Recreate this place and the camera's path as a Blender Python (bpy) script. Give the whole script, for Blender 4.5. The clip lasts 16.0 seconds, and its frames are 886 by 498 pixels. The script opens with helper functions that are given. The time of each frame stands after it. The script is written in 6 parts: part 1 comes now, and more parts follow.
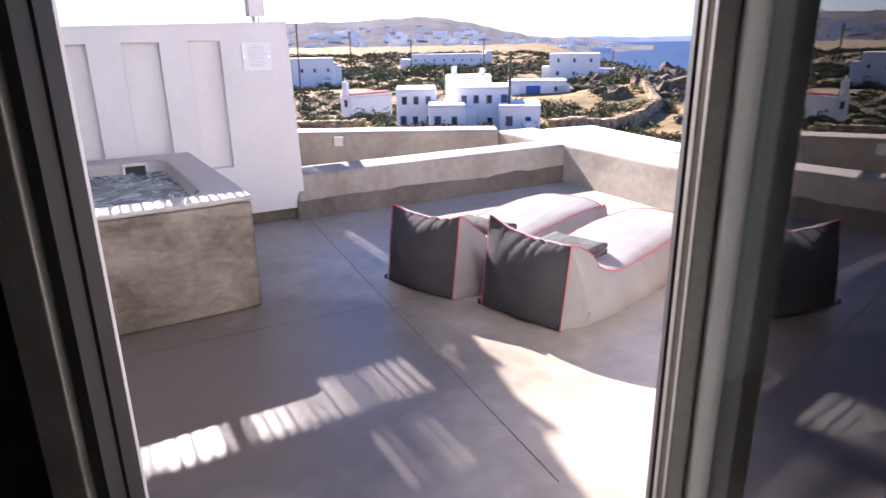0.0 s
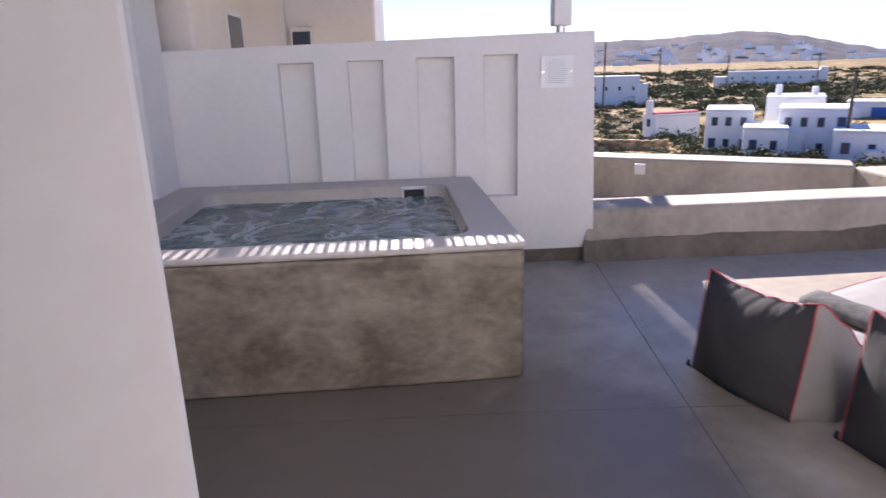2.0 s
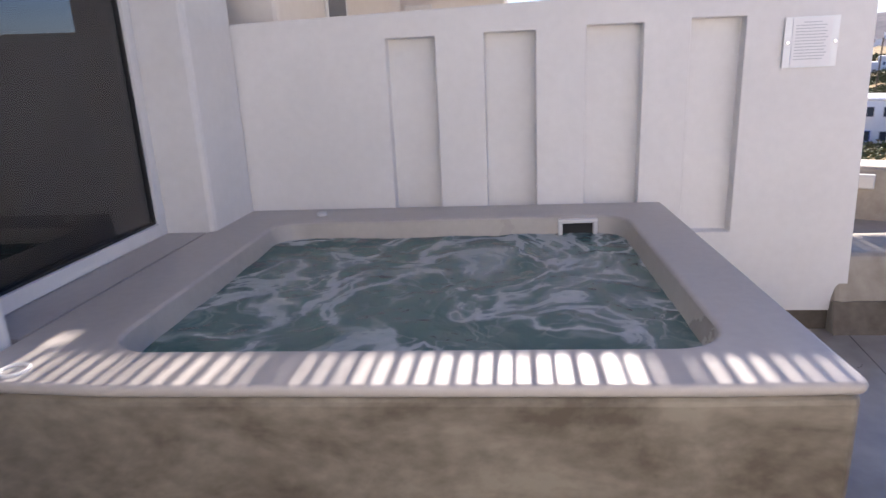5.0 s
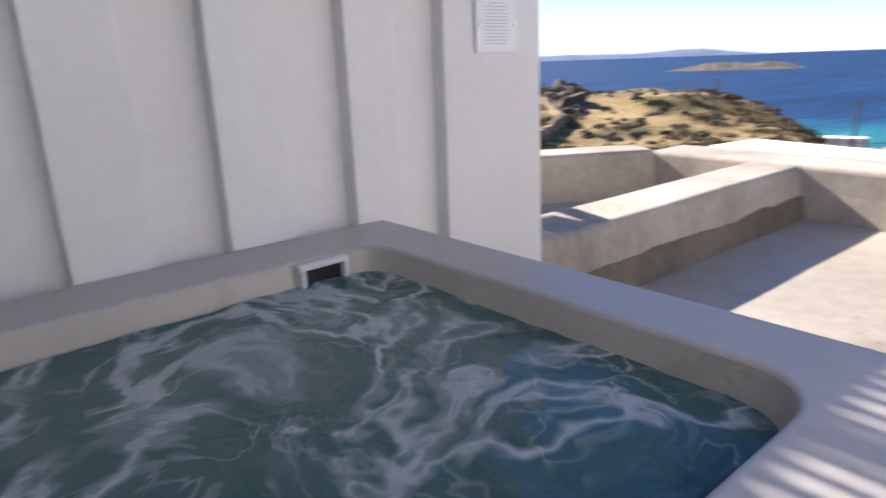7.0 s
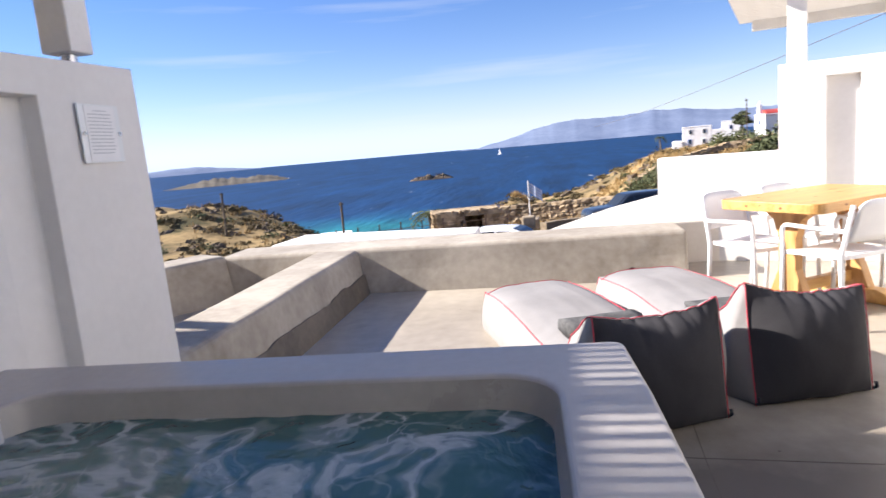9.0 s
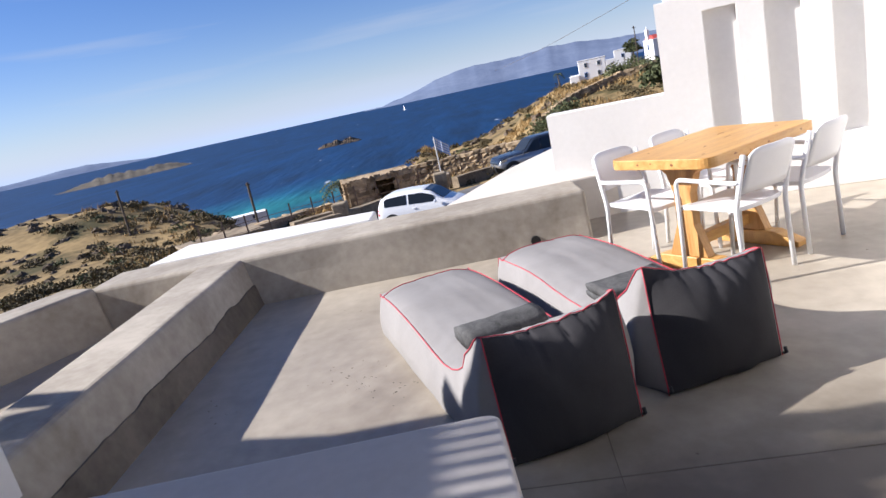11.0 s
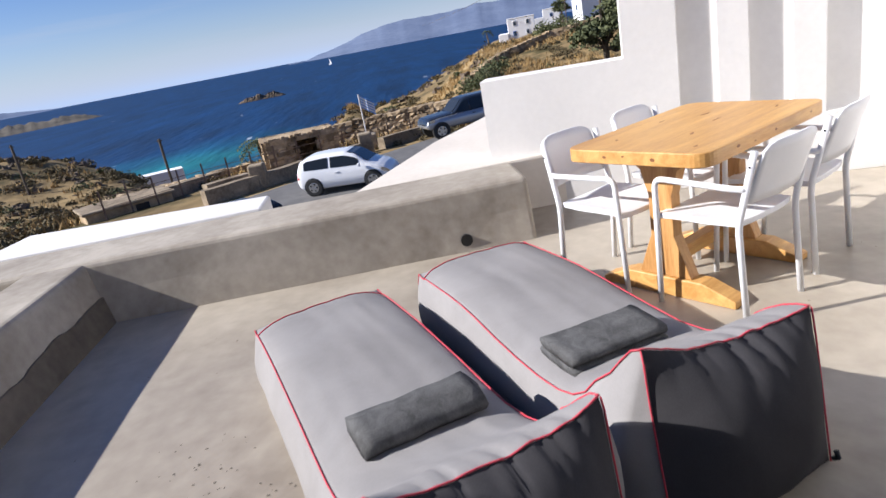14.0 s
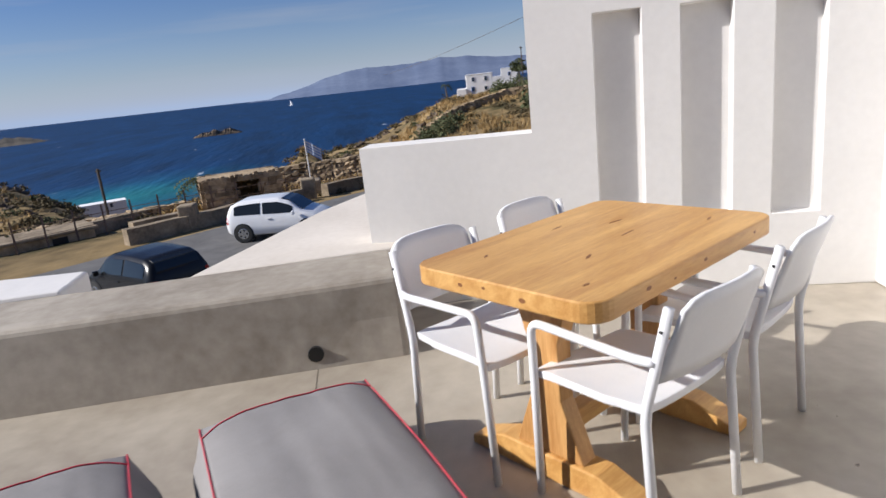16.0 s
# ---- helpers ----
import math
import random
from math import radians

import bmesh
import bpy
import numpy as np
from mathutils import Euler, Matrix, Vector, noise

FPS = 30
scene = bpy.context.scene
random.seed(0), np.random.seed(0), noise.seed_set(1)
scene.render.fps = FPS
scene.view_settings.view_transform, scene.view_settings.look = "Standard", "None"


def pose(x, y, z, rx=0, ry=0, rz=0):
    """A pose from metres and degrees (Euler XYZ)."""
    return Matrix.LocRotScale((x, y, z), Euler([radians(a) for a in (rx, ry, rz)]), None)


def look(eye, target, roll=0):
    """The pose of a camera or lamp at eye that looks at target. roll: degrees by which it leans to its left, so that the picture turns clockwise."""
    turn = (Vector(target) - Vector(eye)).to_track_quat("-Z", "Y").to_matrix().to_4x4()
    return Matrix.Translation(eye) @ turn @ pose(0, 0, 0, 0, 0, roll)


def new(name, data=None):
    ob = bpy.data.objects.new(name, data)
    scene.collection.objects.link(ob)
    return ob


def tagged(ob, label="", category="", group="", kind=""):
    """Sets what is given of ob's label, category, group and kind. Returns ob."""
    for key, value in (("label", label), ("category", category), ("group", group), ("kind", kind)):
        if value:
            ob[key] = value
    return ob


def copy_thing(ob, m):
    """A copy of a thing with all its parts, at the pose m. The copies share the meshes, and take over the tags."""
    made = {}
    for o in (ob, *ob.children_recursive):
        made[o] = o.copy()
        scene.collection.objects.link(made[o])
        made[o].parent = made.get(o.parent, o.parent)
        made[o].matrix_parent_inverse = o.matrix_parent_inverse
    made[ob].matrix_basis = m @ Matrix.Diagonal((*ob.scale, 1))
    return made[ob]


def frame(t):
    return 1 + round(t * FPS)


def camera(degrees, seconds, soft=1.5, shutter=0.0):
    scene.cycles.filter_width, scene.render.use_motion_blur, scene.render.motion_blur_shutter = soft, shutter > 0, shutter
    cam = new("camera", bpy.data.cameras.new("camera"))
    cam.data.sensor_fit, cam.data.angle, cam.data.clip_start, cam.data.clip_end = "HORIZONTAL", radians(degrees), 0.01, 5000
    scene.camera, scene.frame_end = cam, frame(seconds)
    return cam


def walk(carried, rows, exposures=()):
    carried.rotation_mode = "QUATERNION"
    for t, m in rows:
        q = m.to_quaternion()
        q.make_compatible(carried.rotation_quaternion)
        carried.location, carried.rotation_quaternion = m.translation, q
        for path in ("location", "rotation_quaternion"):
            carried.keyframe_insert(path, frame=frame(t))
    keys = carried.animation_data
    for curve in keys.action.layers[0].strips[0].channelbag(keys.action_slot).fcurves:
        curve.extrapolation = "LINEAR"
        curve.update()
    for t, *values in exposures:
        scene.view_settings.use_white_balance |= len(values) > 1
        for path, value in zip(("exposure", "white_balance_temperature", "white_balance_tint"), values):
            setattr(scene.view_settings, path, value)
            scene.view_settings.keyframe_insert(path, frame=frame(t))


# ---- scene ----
cam = camera(69.2, 16.0, shutter=0.4)
PATH = [
    (0, (0.181, 0.285, 1.541), (1.111, 1.944, 0.923), -0.9),
    (0.5, (0.320, 0.462, 1.537), (1.135, 2.179, 0.925), -1.3),
    (1, (0.345, 0.653, 1.526), (1.081, 2.418, 0.939), -1.2),
    (1.5, (0.382, 0.886, 1.507), (0.790, 2.744, 0.888), -2.1),
    (2, (0.451, 1.162, 1.501), (0.561, 3.082, 0.952), -1.7),
    (2.5, (0.463, 1.419, 1.501), (0.441, 3.338, 0.938), -2.4),
    (3, (0.443, 1.639, 1.495), (0.266, 3.562, 0.976), -2.6),
    (3.5, (0.423, 1.840, 1.487), (0.064, 3.738, 0.967), -3.8),
    (6, (-0.048, 3.268, 1.370), (0.106, 5.173, 0.782), -1.7),
    (6.5, (-0.228, 3.563, 1.339), (0.393, 5.369, 0.745), -3.9),
    (7, (-0.432, 3.822, 1.297), (0.772, 5.316, 0.735), -2.1),
    (7.5, (-0.603, 3.992, 1.234), (1.024, 5.020, 0.692), -2.5),
    (8, (-0.666, 4.103, 1.202), (1.127, 4.841, 0.709), -1.0),
    (8.5, (-0.732, 4.170, 1.224), (1.171, 4.670, 0.864), -2.9),
    (9, (-0.750, 4.210, 1.264), (1.199, 4.530, 0.955), -5.0),
    (9.5, (-0.721, 4.221, 1.328), (1.245, 4.389, 0.996), -7.5),
    (10, (-0.623, 4.149, 1.418), (1.333, 4.257, 1.015), -10.8),
    (12.5, (0.305, 3.88, 1.4), (2.238, 3.966, 0.893), -12.4),
    (13, (0.501, 3.859, 1.397), (2.426, 3.96, 0.863), -11.3),
    (13.5, (0.66, 3.877, 1.389), (2.573, 3.868, 0.806), -12.1),
    (14, (0.819, 3.861, 1.393), (2.714, 3.769, 0.759), -10.8),
    (14.5, (1.026, 3.744, 1.398), (2.939, 3.655, 0.822), -9.7),
    (15, (1.24, 3.625, 1.398), (3.147, 3.464, 0.816), -7.9),
    (15.5, (1.524, 3.468, 1.377), (3.425, 3.163, 0.837), -8.5),
    (16, (1.771, 3.227, 1.346), (3.685, 2.962, 0.831), -6.3),
]
walk(cam, [(t, look(eye, target, roll)) for t, eye, target, roll in PATH],
     exposures=[(0.0, 2.1, 6500, 23), (0.5, 1.8, 6500, 24), (1.2, 1.55, 6500, 24), (2.5, 1.6, 6600, 20), (3.7, 1.85, 6650, 20), (6.2, 1.75, 6850, 14), (7.5, 1.6, 6550, 13), (9.0, 1.5, 6600, 13), (10.2, 1.12, 6420, 13), (12.5, 0.85, 6200, 12), (14.5, 0.68, 6200, 12), (16.0, 0.36, 6300, 11)])

# ---- light ----
SUN_AZ, SUN_EL = 2.0, 30.5
world = bpy.data.worlds.new("world")
scene.world = world
world.use_nodes = True
wn, wl = world.node_tree.nodes, world.node_tree.links
sky = wn.new("ShaderNodeTexSky")
sky.sky_type, sky.sun_disc = "NISHITA", False
sky.sun_elevation, sky.sun_rotation = radians(SUN_EL), radians(SUN_AZ)
sky.air_density, sky.dust_density, sky.ozone_density = 1.0, 0.0, 1.6
# thin streaks of high cloud, low over the horizon
wtc = wn.new("ShaderNodeTexCoord")
wmap = wn.new("ShaderNodeMapping")
wmap.inputs["Scale"].default_value = (1.2, 1.2, 16.0)
wmap.inputs["Rotation"].default_value = (0.0, radians(4), 0.0)
wnoise = wn.new("ShaderNodeTexNoise")
wnoise.inputs["Scale"].default_value, wnoise.inputs["Detail"].default_value = 1.6, 6.0
wramp = wn.new("ShaderNodeValToRGB")
wramp.color_ramp.elements[0].position, wramp.color_ramp.elements[1].position = 0.56, 0.80
wmul = wn.new("ShaderNodeMath")
wmul.operation = "MULTIPLY"
wmul.inputs[1].default_value = 0.45
wmix = wn.new("ShaderNodeMixRGB")
wmix.inputs["Color2"].default_value = (7.5, 8.0, 9.0, 1)
wl.new(wtc.outputs["Generated"], wmap.inputs["Vector"])
wl.new(wmap.outputs["Vector"], wnoise.inputs["Vector"])
wl.new(wnoise.outputs["Fac"], wramp.inputs["Fac"])
wl.new(wramp.outputs["Color"], wmul.inputs[0])
wl.new(wmul.outputs[0], wmix.inputs["Fac"])
whue = wn.new("ShaderNodeHueSaturation")
whue.inputs["Saturation"].default_value, whue.inputs["Value"].default_value = 1.22, 1.16
wl.new(sky.outputs["Color"], whue.inputs["Color"])
wtint = wn.new("ShaderNodeMixRGB")
wtint.blend_type = "MULTIPLY"
wtint.inputs["Fac"].default_value, wtint.inputs["Color2"].default_value = 1.0, (0.85, 0.90, 1.25, 1)
wl.new(whue.outputs["Color"], wtint.inputs["Color1"])
wl.new(wtint.outputs["Color"], wmix.inputs["Color1"])
wbg = wn["Background"]
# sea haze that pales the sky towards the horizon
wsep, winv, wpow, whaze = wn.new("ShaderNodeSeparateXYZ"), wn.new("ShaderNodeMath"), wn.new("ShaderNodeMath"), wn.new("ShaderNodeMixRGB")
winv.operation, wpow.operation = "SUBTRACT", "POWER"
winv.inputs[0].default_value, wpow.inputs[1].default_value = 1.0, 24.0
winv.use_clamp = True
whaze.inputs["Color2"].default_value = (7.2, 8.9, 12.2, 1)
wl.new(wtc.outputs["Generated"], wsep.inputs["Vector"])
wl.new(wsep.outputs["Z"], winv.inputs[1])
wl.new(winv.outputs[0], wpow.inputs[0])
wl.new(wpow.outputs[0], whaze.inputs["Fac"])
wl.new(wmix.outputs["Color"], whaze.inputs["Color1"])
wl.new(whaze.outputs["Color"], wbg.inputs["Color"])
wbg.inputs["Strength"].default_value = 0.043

sun_data = bpy.data.lights.new("sun", "SUN")
sun_data.energy, sun_data.angle, sun_data.color = 5.0, radians(0.58), (1.0, 0.95, 0.89)
sun = new("sun", sun_data)
sun_from = Vector((math.sin(radians(SUN_AZ)) * math.cos(radians(SUN_EL)), math.cos(radians(SUN_AZ)) * math.cos(radians(SUN_EL)), math.sin(radians(SUN_EL))))
sun.matrix_world = look(sun_from * 60, (0, 0, 0))


# ---- materials ----
def surface(name, dark, light, rough=0.7, big=1.5, fine=30.0, bump=0.15, depth=0.01, metal=0.0, spread=(0.3, 0.7), stretch=(1, 1, 1), per_object=0.0, streak=None, gloss=0.5):
    """A worn surface: two colours mixed at two scales of noise, with fine relief."""
    m = bpy.data.materials.new(name)
    m.use_nodes = True
    n, l = m.node_tree.nodes, m.node_tree.links
    b = n["Principled BSDF"]
    tc = n.new("ShaderNodeTexCoord")
    mp = n.new("ShaderNodeMapping")
    mp.inputs["Scale"].default_value = stretch
    l.new(tc.outputs["Object"], mp.inputs["Vector"])
    n1, n2 = n.new("ShaderNodeTexNoise"), n.new("ShaderNodeTexNoise")
    n1.inputs["Scale"].default_value, n1.inputs["Detail"].default_value, n1.inputs["Roughness"].default_value = big, 8.0, 0.62
    n1.inputs["Distortion"].default_value = 0.6
    n2.inputs["Scale"].default_value, n2.inputs["Detail"].default_value = fine, 4.0
    for q in (n1, n2):
        l.new(mp.outputs["Vector"], q.inputs["Vector"])
    add = n.new("ShaderNodeMath")
    add.operation = "MULTIPLY_ADD"
    add.inputs[1].default_value, add.inputs[2].default_value = 0.35, -0.175
    l.new(n2.outputs["Fac"], add.inputs[0])
    tot = n.new("ShaderNodeMath")
    l.new(n1.outputs["Fac"], tot.inputs[0])
    l.new(add.outputs[0], tot.inputs[1])
    last = tot.outputs[0]
    if per_object:
        oi = n.new("ShaderNodeObjectInfo")
        pm = n.new("ShaderNodeMath")
        pm.operation = "MULTIPLY_ADD"
        pm.inputs[1].default_value, pm.inputs[2].default_value = per_object, -per_object / 2
        l.new(oi.outputs["Random"], pm.inputs[0])
        pa = n.new("ShaderNodeMath")
        l.new(last, pa.inputs[0])
        l.new(pm.outputs[0], pa.inputs[1])
        last = pa.outputs[0]
    ramp = n.new("ShaderNodeValToRGB")
    e = ramp.color_ramp.elements
    e[0].position, e[1].position = spread
    e[0].color, e[1].color = (*dark, 1), (*light, 1)
    l.new(last, ramp.inputs["Fac"])
    l.new(ramp.outputs["Color"], b.inputs["Base Color"])
    rr = n.new("ShaderNodeMapRange")
    rr.inputs["To Min"].default_value, rr.inputs["To Max"].default_value = max(rough - 0.12, 0.02), min(rough + 0.12, 1)
    l.new(n1.outputs["Fac"], rr.inputs["Value"])
    l.new(rr.outputs["Result"], b.inputs["Roughness"])
    b.inputs["Metallic"].default_value = metal
    b.inputs["Specular IOR Level"].default_value = gloss
    bp = n.new("ShaderNodeBump")
    bp.inputs["Strength"].default_value, bp.inputs["Distance"].default_value = bump, depth
    l.new(tot.outputs[0], bp.inputs["Height"])
    l.new(bp.outputs["Normal"], b.inputs["Normal"])
    return m


def plain(name, colour, rough=0.5, metal=0.0, gloss=0.5):
    m = bpy.data.materials.new(name)
    m.use_nodes = True
    b = m.node_tree.nodes["Principled BSDF"]
    b.inputs["Base Color"].default_value = (*colour, 1)
    b.inputs["Roughness"].default_value, b.inputs["Metallic"].default_value = rough, metal
    b.inputs["Specular IOR Level"].default_value = gloss
    return m


def glass_pane(name, tint=(0.62, 0.70, 0.72)):
    m = bpy.data.materials.new(name)
    m.use_nodes = True
    n, l = m.node_tree.nodes, m.node_tree.links
    out = n["Material Output"]
    tr, gl, mx, fr = n.new("ShaderNodeBsdfTransparent"), n.new("ShaderNodeBsdfGlossy"), n.new("ShaderNodeMixShader"), n.new("ShaderNodeFresnel")
    tr.inputs["Color"].default_value = (*tint, 1)
    gl.inputs["Roughness"].default_value = 0.01
    fr.inputs["IOR"].default_value = 1.95
    l.new(fr.outputs["Fac"], mx.inputs["Fac"])
    l.new(tr.outputs["BSDF"], mx.inputs[1])
    l.new(gl.outputs["BSDF"], mx.inputs[2])
    l.new(mx.outputs["Shader"], out.inputs["Surface"])
    return m


WHITE = surface("white_plaster", (0.68, 0.665, 0.642), (0.765, 0.75, 0.726), 0.85, 0.9, 22, 0.25, 0.006, gloss=0.2)
FACADE = surface("pale_cream_facade", (0.72, 0.675, 0.62), (0.81, 0.765, 0.71), 0.85, 0.8, 20, 0.2, 0.006, gloss=0.2)
CREAM = surface("cream_plaster", (0.62, 0.565, 0.49), (0.73, 0.675, 0.60), 0.85, 0.8, 20, 0.2, 0.006, gloss=0.2)
FLOOR = surface("troweled_cement_floor", (0.262, 0.222, 0.172), (0.475, 0.425, 0.345), 0.40, 0.8, 9, 0.12, 0.006, spread=(0.28, 0.72), gloss=0.5)
# blotchy damp cement round the tub's foot, with the deep shade there painted in
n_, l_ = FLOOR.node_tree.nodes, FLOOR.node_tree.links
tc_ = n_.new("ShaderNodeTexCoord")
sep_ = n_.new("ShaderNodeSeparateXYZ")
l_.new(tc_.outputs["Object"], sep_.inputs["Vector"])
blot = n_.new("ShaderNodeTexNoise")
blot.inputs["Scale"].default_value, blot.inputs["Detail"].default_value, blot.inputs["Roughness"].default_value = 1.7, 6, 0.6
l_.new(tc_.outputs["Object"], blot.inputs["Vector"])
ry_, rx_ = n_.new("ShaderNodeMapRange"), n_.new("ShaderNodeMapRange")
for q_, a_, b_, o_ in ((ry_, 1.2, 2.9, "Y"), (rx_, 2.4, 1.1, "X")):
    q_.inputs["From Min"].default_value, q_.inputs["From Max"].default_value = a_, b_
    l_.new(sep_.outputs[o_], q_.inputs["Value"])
north_fade = n_.new("ShaderNodeMapRange")
north_fade.inputs["From Min"].default_value, north_fade.inputs["From Max"].default_value = 4.9, 3.5
l_.new(sep_.outputs["Y"], north_fade.inputs["Value"])
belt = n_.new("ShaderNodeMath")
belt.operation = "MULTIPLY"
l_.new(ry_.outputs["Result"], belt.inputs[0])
l_.new(north_fade.outputs["Result"], belt.inputs[1])
shade_area = n_.new("ShaderNodeMath")
shade_area.operation = "MULTIPLY"
l_.new(belt.outputs[0], shade_area.inputs[0])
l_.new(rx_.outputs["Result"], shade_area.inputs[1])
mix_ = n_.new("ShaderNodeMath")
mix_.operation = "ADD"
l_.new(shade_area.outputs[0], mix_.inputs[0])
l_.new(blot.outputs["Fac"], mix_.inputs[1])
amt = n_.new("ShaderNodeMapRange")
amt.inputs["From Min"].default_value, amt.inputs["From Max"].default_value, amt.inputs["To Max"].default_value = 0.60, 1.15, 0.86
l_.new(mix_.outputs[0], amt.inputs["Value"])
damp_shade = n_.new("ShaderNodeMixRGB")
damp_shade.inputs["Color2"].default_value = (0.095, 0.075, 0.055, 1)
l_.new(amt.outputs["Result"], damp_shade.inputs["Fac"])
l_.new(next(q for q in n_ if q.type == "VALTORGB").outputs["Color"], damp_shade.inputs["Color1"])
l_.new(damp_shade.outputs["Color"], n_["Principled BSDF"].inputs["Base Color"])
PARAPET = surface("beige_cement_render", (0.255, 0.22, 0.174), (0.455, 0.41, 0.342), 0.75, 1.3, 16, 0.2, 0.008, gloss=0.3)
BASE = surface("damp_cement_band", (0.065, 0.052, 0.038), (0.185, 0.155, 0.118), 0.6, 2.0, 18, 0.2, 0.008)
TUBSIDE = surface("mottled_cement_tub", (0.105, 0.086, 0.064), (0.262, 0.232, 0.186), 0.48, 2.3, 18, 0.35, 0.008, spread=(0.34, 0.66), stretch=(1.0, 1.0, 1.7))
RIM = surface("polished_cement_rim", (0.38, 0.35, 0.325), (0.47, 0.44, 0.41), 0.40, 1.2, 30, 0.02, 0.002)
BASIN = surface("pale_basin_shell", (0.36, 0.335, 0.30), (0.46, 0.435, 0.39), 0.3, 1.5, 30, 0.02, 0.003)
FABRIC = surface("grey_canvas", (0.22, 0.211, 0.207), (0.29, 0.28, 0.275), 0.92, 2.2, 260, 0.35, 0.0015, gloss=0.15)
# Darkened copy of the grey canvas; the back's shade is put into the colour.
SHADED_FABRIC = surface("shaded_grey_canvas", (0.036, 0.035, 0.038), (0.060, 0.058, 0.062), 0.92, 2.2, 260, 0.35, 0.0015, gloss=0.15)
PIPING = plain("red_piping", (0.50, 0.045, 0.07), 0.6)
TOWEL = surface("dark_grey_towel", (0.06, 0.06, 0.06), (0.135, 0.135, 0.135), 0.95, 14, 180, 0.8, 0.004, gloss=0.1)
PINE = surface("oiled_pine", (0.40, 0.185, 0.045), (0.66, 0.39, 0.135), 0.42, 1.6, 20, 0.12, 0.003, stretch=(1.0, 9.0, 9.0), spread=(0.25, 0.7))
KNOT = surface("pine_knot", (0.16, 0.06, 0.02), (0.30, 0.13, 0.05), 0.5, 20, 60, 0.1, 0.002)
POWDER = surface("white_powder_coat", (0.74, 0.75, 0.77), (0.80, 0.80, 0.81), 0.4, 3, 120, 0.03, 0.001)
FRAME = surface("white_door_frame", (0.66, 0.65, 0.63), (0.74, 0.73, 0.71), 0.4, 2, 60, 0.04, 0.001)
GASKET = plain("black_rubber", (0.012, 0.012, 0.012), 0.6)
ALU = surface("grey_aluminium", (0.20, 0.19, 0.175), (0.32, 0.31, 0.29), 0.35, 3, 80, 0.03, 0.001, metal=0.6)
GLASS = glass_pane("window_glass")
CARGLASS = plain("tinted_car_glass", (0.015, 0.018, 0.02), 0.06)
# The rooms' dimness is put into these two grey base colours.
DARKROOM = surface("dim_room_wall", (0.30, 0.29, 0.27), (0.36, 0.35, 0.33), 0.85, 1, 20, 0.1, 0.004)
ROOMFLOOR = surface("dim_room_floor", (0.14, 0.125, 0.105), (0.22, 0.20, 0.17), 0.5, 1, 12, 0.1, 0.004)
CHROME = plain("steel", (0.55, 0.55, 0.55), 0.25, 1.0)
BLACK = plain("black_plastic", (0.012, 0.013, 0.015), 0.45)
PAPER = surface("notice_paper", (0.74, 0.74, 0.74), (0.80, 0.80, 0.80), 0.6, 6, 40, 0.02, 0.001)
INK = plain("grey_print", (0.50, 0.51, 0.53), 0.8)
ACRYLIC = plain("clear_plate", (0.78, 0.80, 0.80), 0.12)
CANE = surface("pale_cane", (0.52, 0.45, 0.36), (0.66, 0.60, 0.51), 0.8, 4, 60, 0.2, 0.003, per_object=0.2)
PALEWOOD = surface("white_painted_timber", (0.70, 0.68, 0.64), (0.80, 0.78, 0.75), 0.7, 3, 50, 0.15, 0.003)
RUST = surface("worn_steel", (0.10, 0.06, 0.04), (0.22, 0.15, 0.11), 0.7, 8, 60, 0.2, 0.002)
HOUSEWHITE = surface("whitewash", (0.80, 0.80, 0.79), (0.87, 0.86, 0.85), 0.9, 0.3, 4, 0.1, 0.02, gloss=0.1)
BLUEPAINT = surface("blue_paint", (0.02, 0.10, 0.36), (0.03, 0.14, 0.45), 0.5, 2, 20, 0.05, 0.002)
REDROOF = surface("red_painted_roof", (0.38, 0.05, 0.04), (0.50, 0.08, 0.06), 0.6, 1, 12, 0.1, 0.01)
PANE = plain("dark_window", (0.03, 0.05, 0.08), 0.15)
STONE = surface("field_stone", (0.14, 0.105, 0.07), (0.38, 0.31, 0.22), 0.9, 3, 16, 0.5, 0.03, per_object=0.3)
ASPHALT = surface("asphalt", (0.095, 0.092, 0.087), (0.16, 0.155, 0.147), 0.85, 1.2, 40, 0.3, 0.01)
CARWHITE = plain("white_car_paint", (0.78, 0.79, 0.80), 0.15)
CARBLACK = plain("black_car_paint", (0.012, 0.013, 0.015), 0.25, gloss=0.25)
CARSILVER = plain("silver_car_paint", (0.42, 0.43, 0.45), 0.25, 0.5)
CARNAVY = plain("navy_car_paint", (0.02, 0.028, 0.045), 0.2)
TYRE = surface("tyre_rubber", (0.012, 0.012, 0.012), (0.03, 0.03, 0.03), 0.85, 20, 80, 0.2, 0.003)
REDLIGHT = plain("red_lens", (0.45, 0.02, 0.02), 0.2)
LEAF = surface("olive_leaf", (0.050, 0.062, 0.028), (0.15, 0.165, 0.08), 0.8, 0.4, 6, 0.1, 0.01, gloss=0.2)
ROCK = surface("weathered_rock", (0.06, 0.046, 0.033), (0.21, 0.165, 0.12), 0.95, 1.2, 7, 0.6, 0.06, gloss=0.1)
STAIN = surface("damp_cement_stain", (0.14, 0.117, 0.09), (0.31, 0.27, 0.215), 0.4, 3.0, 18, 0.1, 0.004)
LEAF2 = surface("dry_scrub_leaf", (0.065, 0.052, 0.027), (0.17, 0.135, 0.07), 0.85, 0.4, 6, 0.1, 0.01, gloss=0.2)
STRAW = surface("straw_grass", (0.26, 0.17, 0.07), (0.42, 0.29, 0.13), 0.9, 0.6, 9, 0.2, 0.02, gloss=0.1)
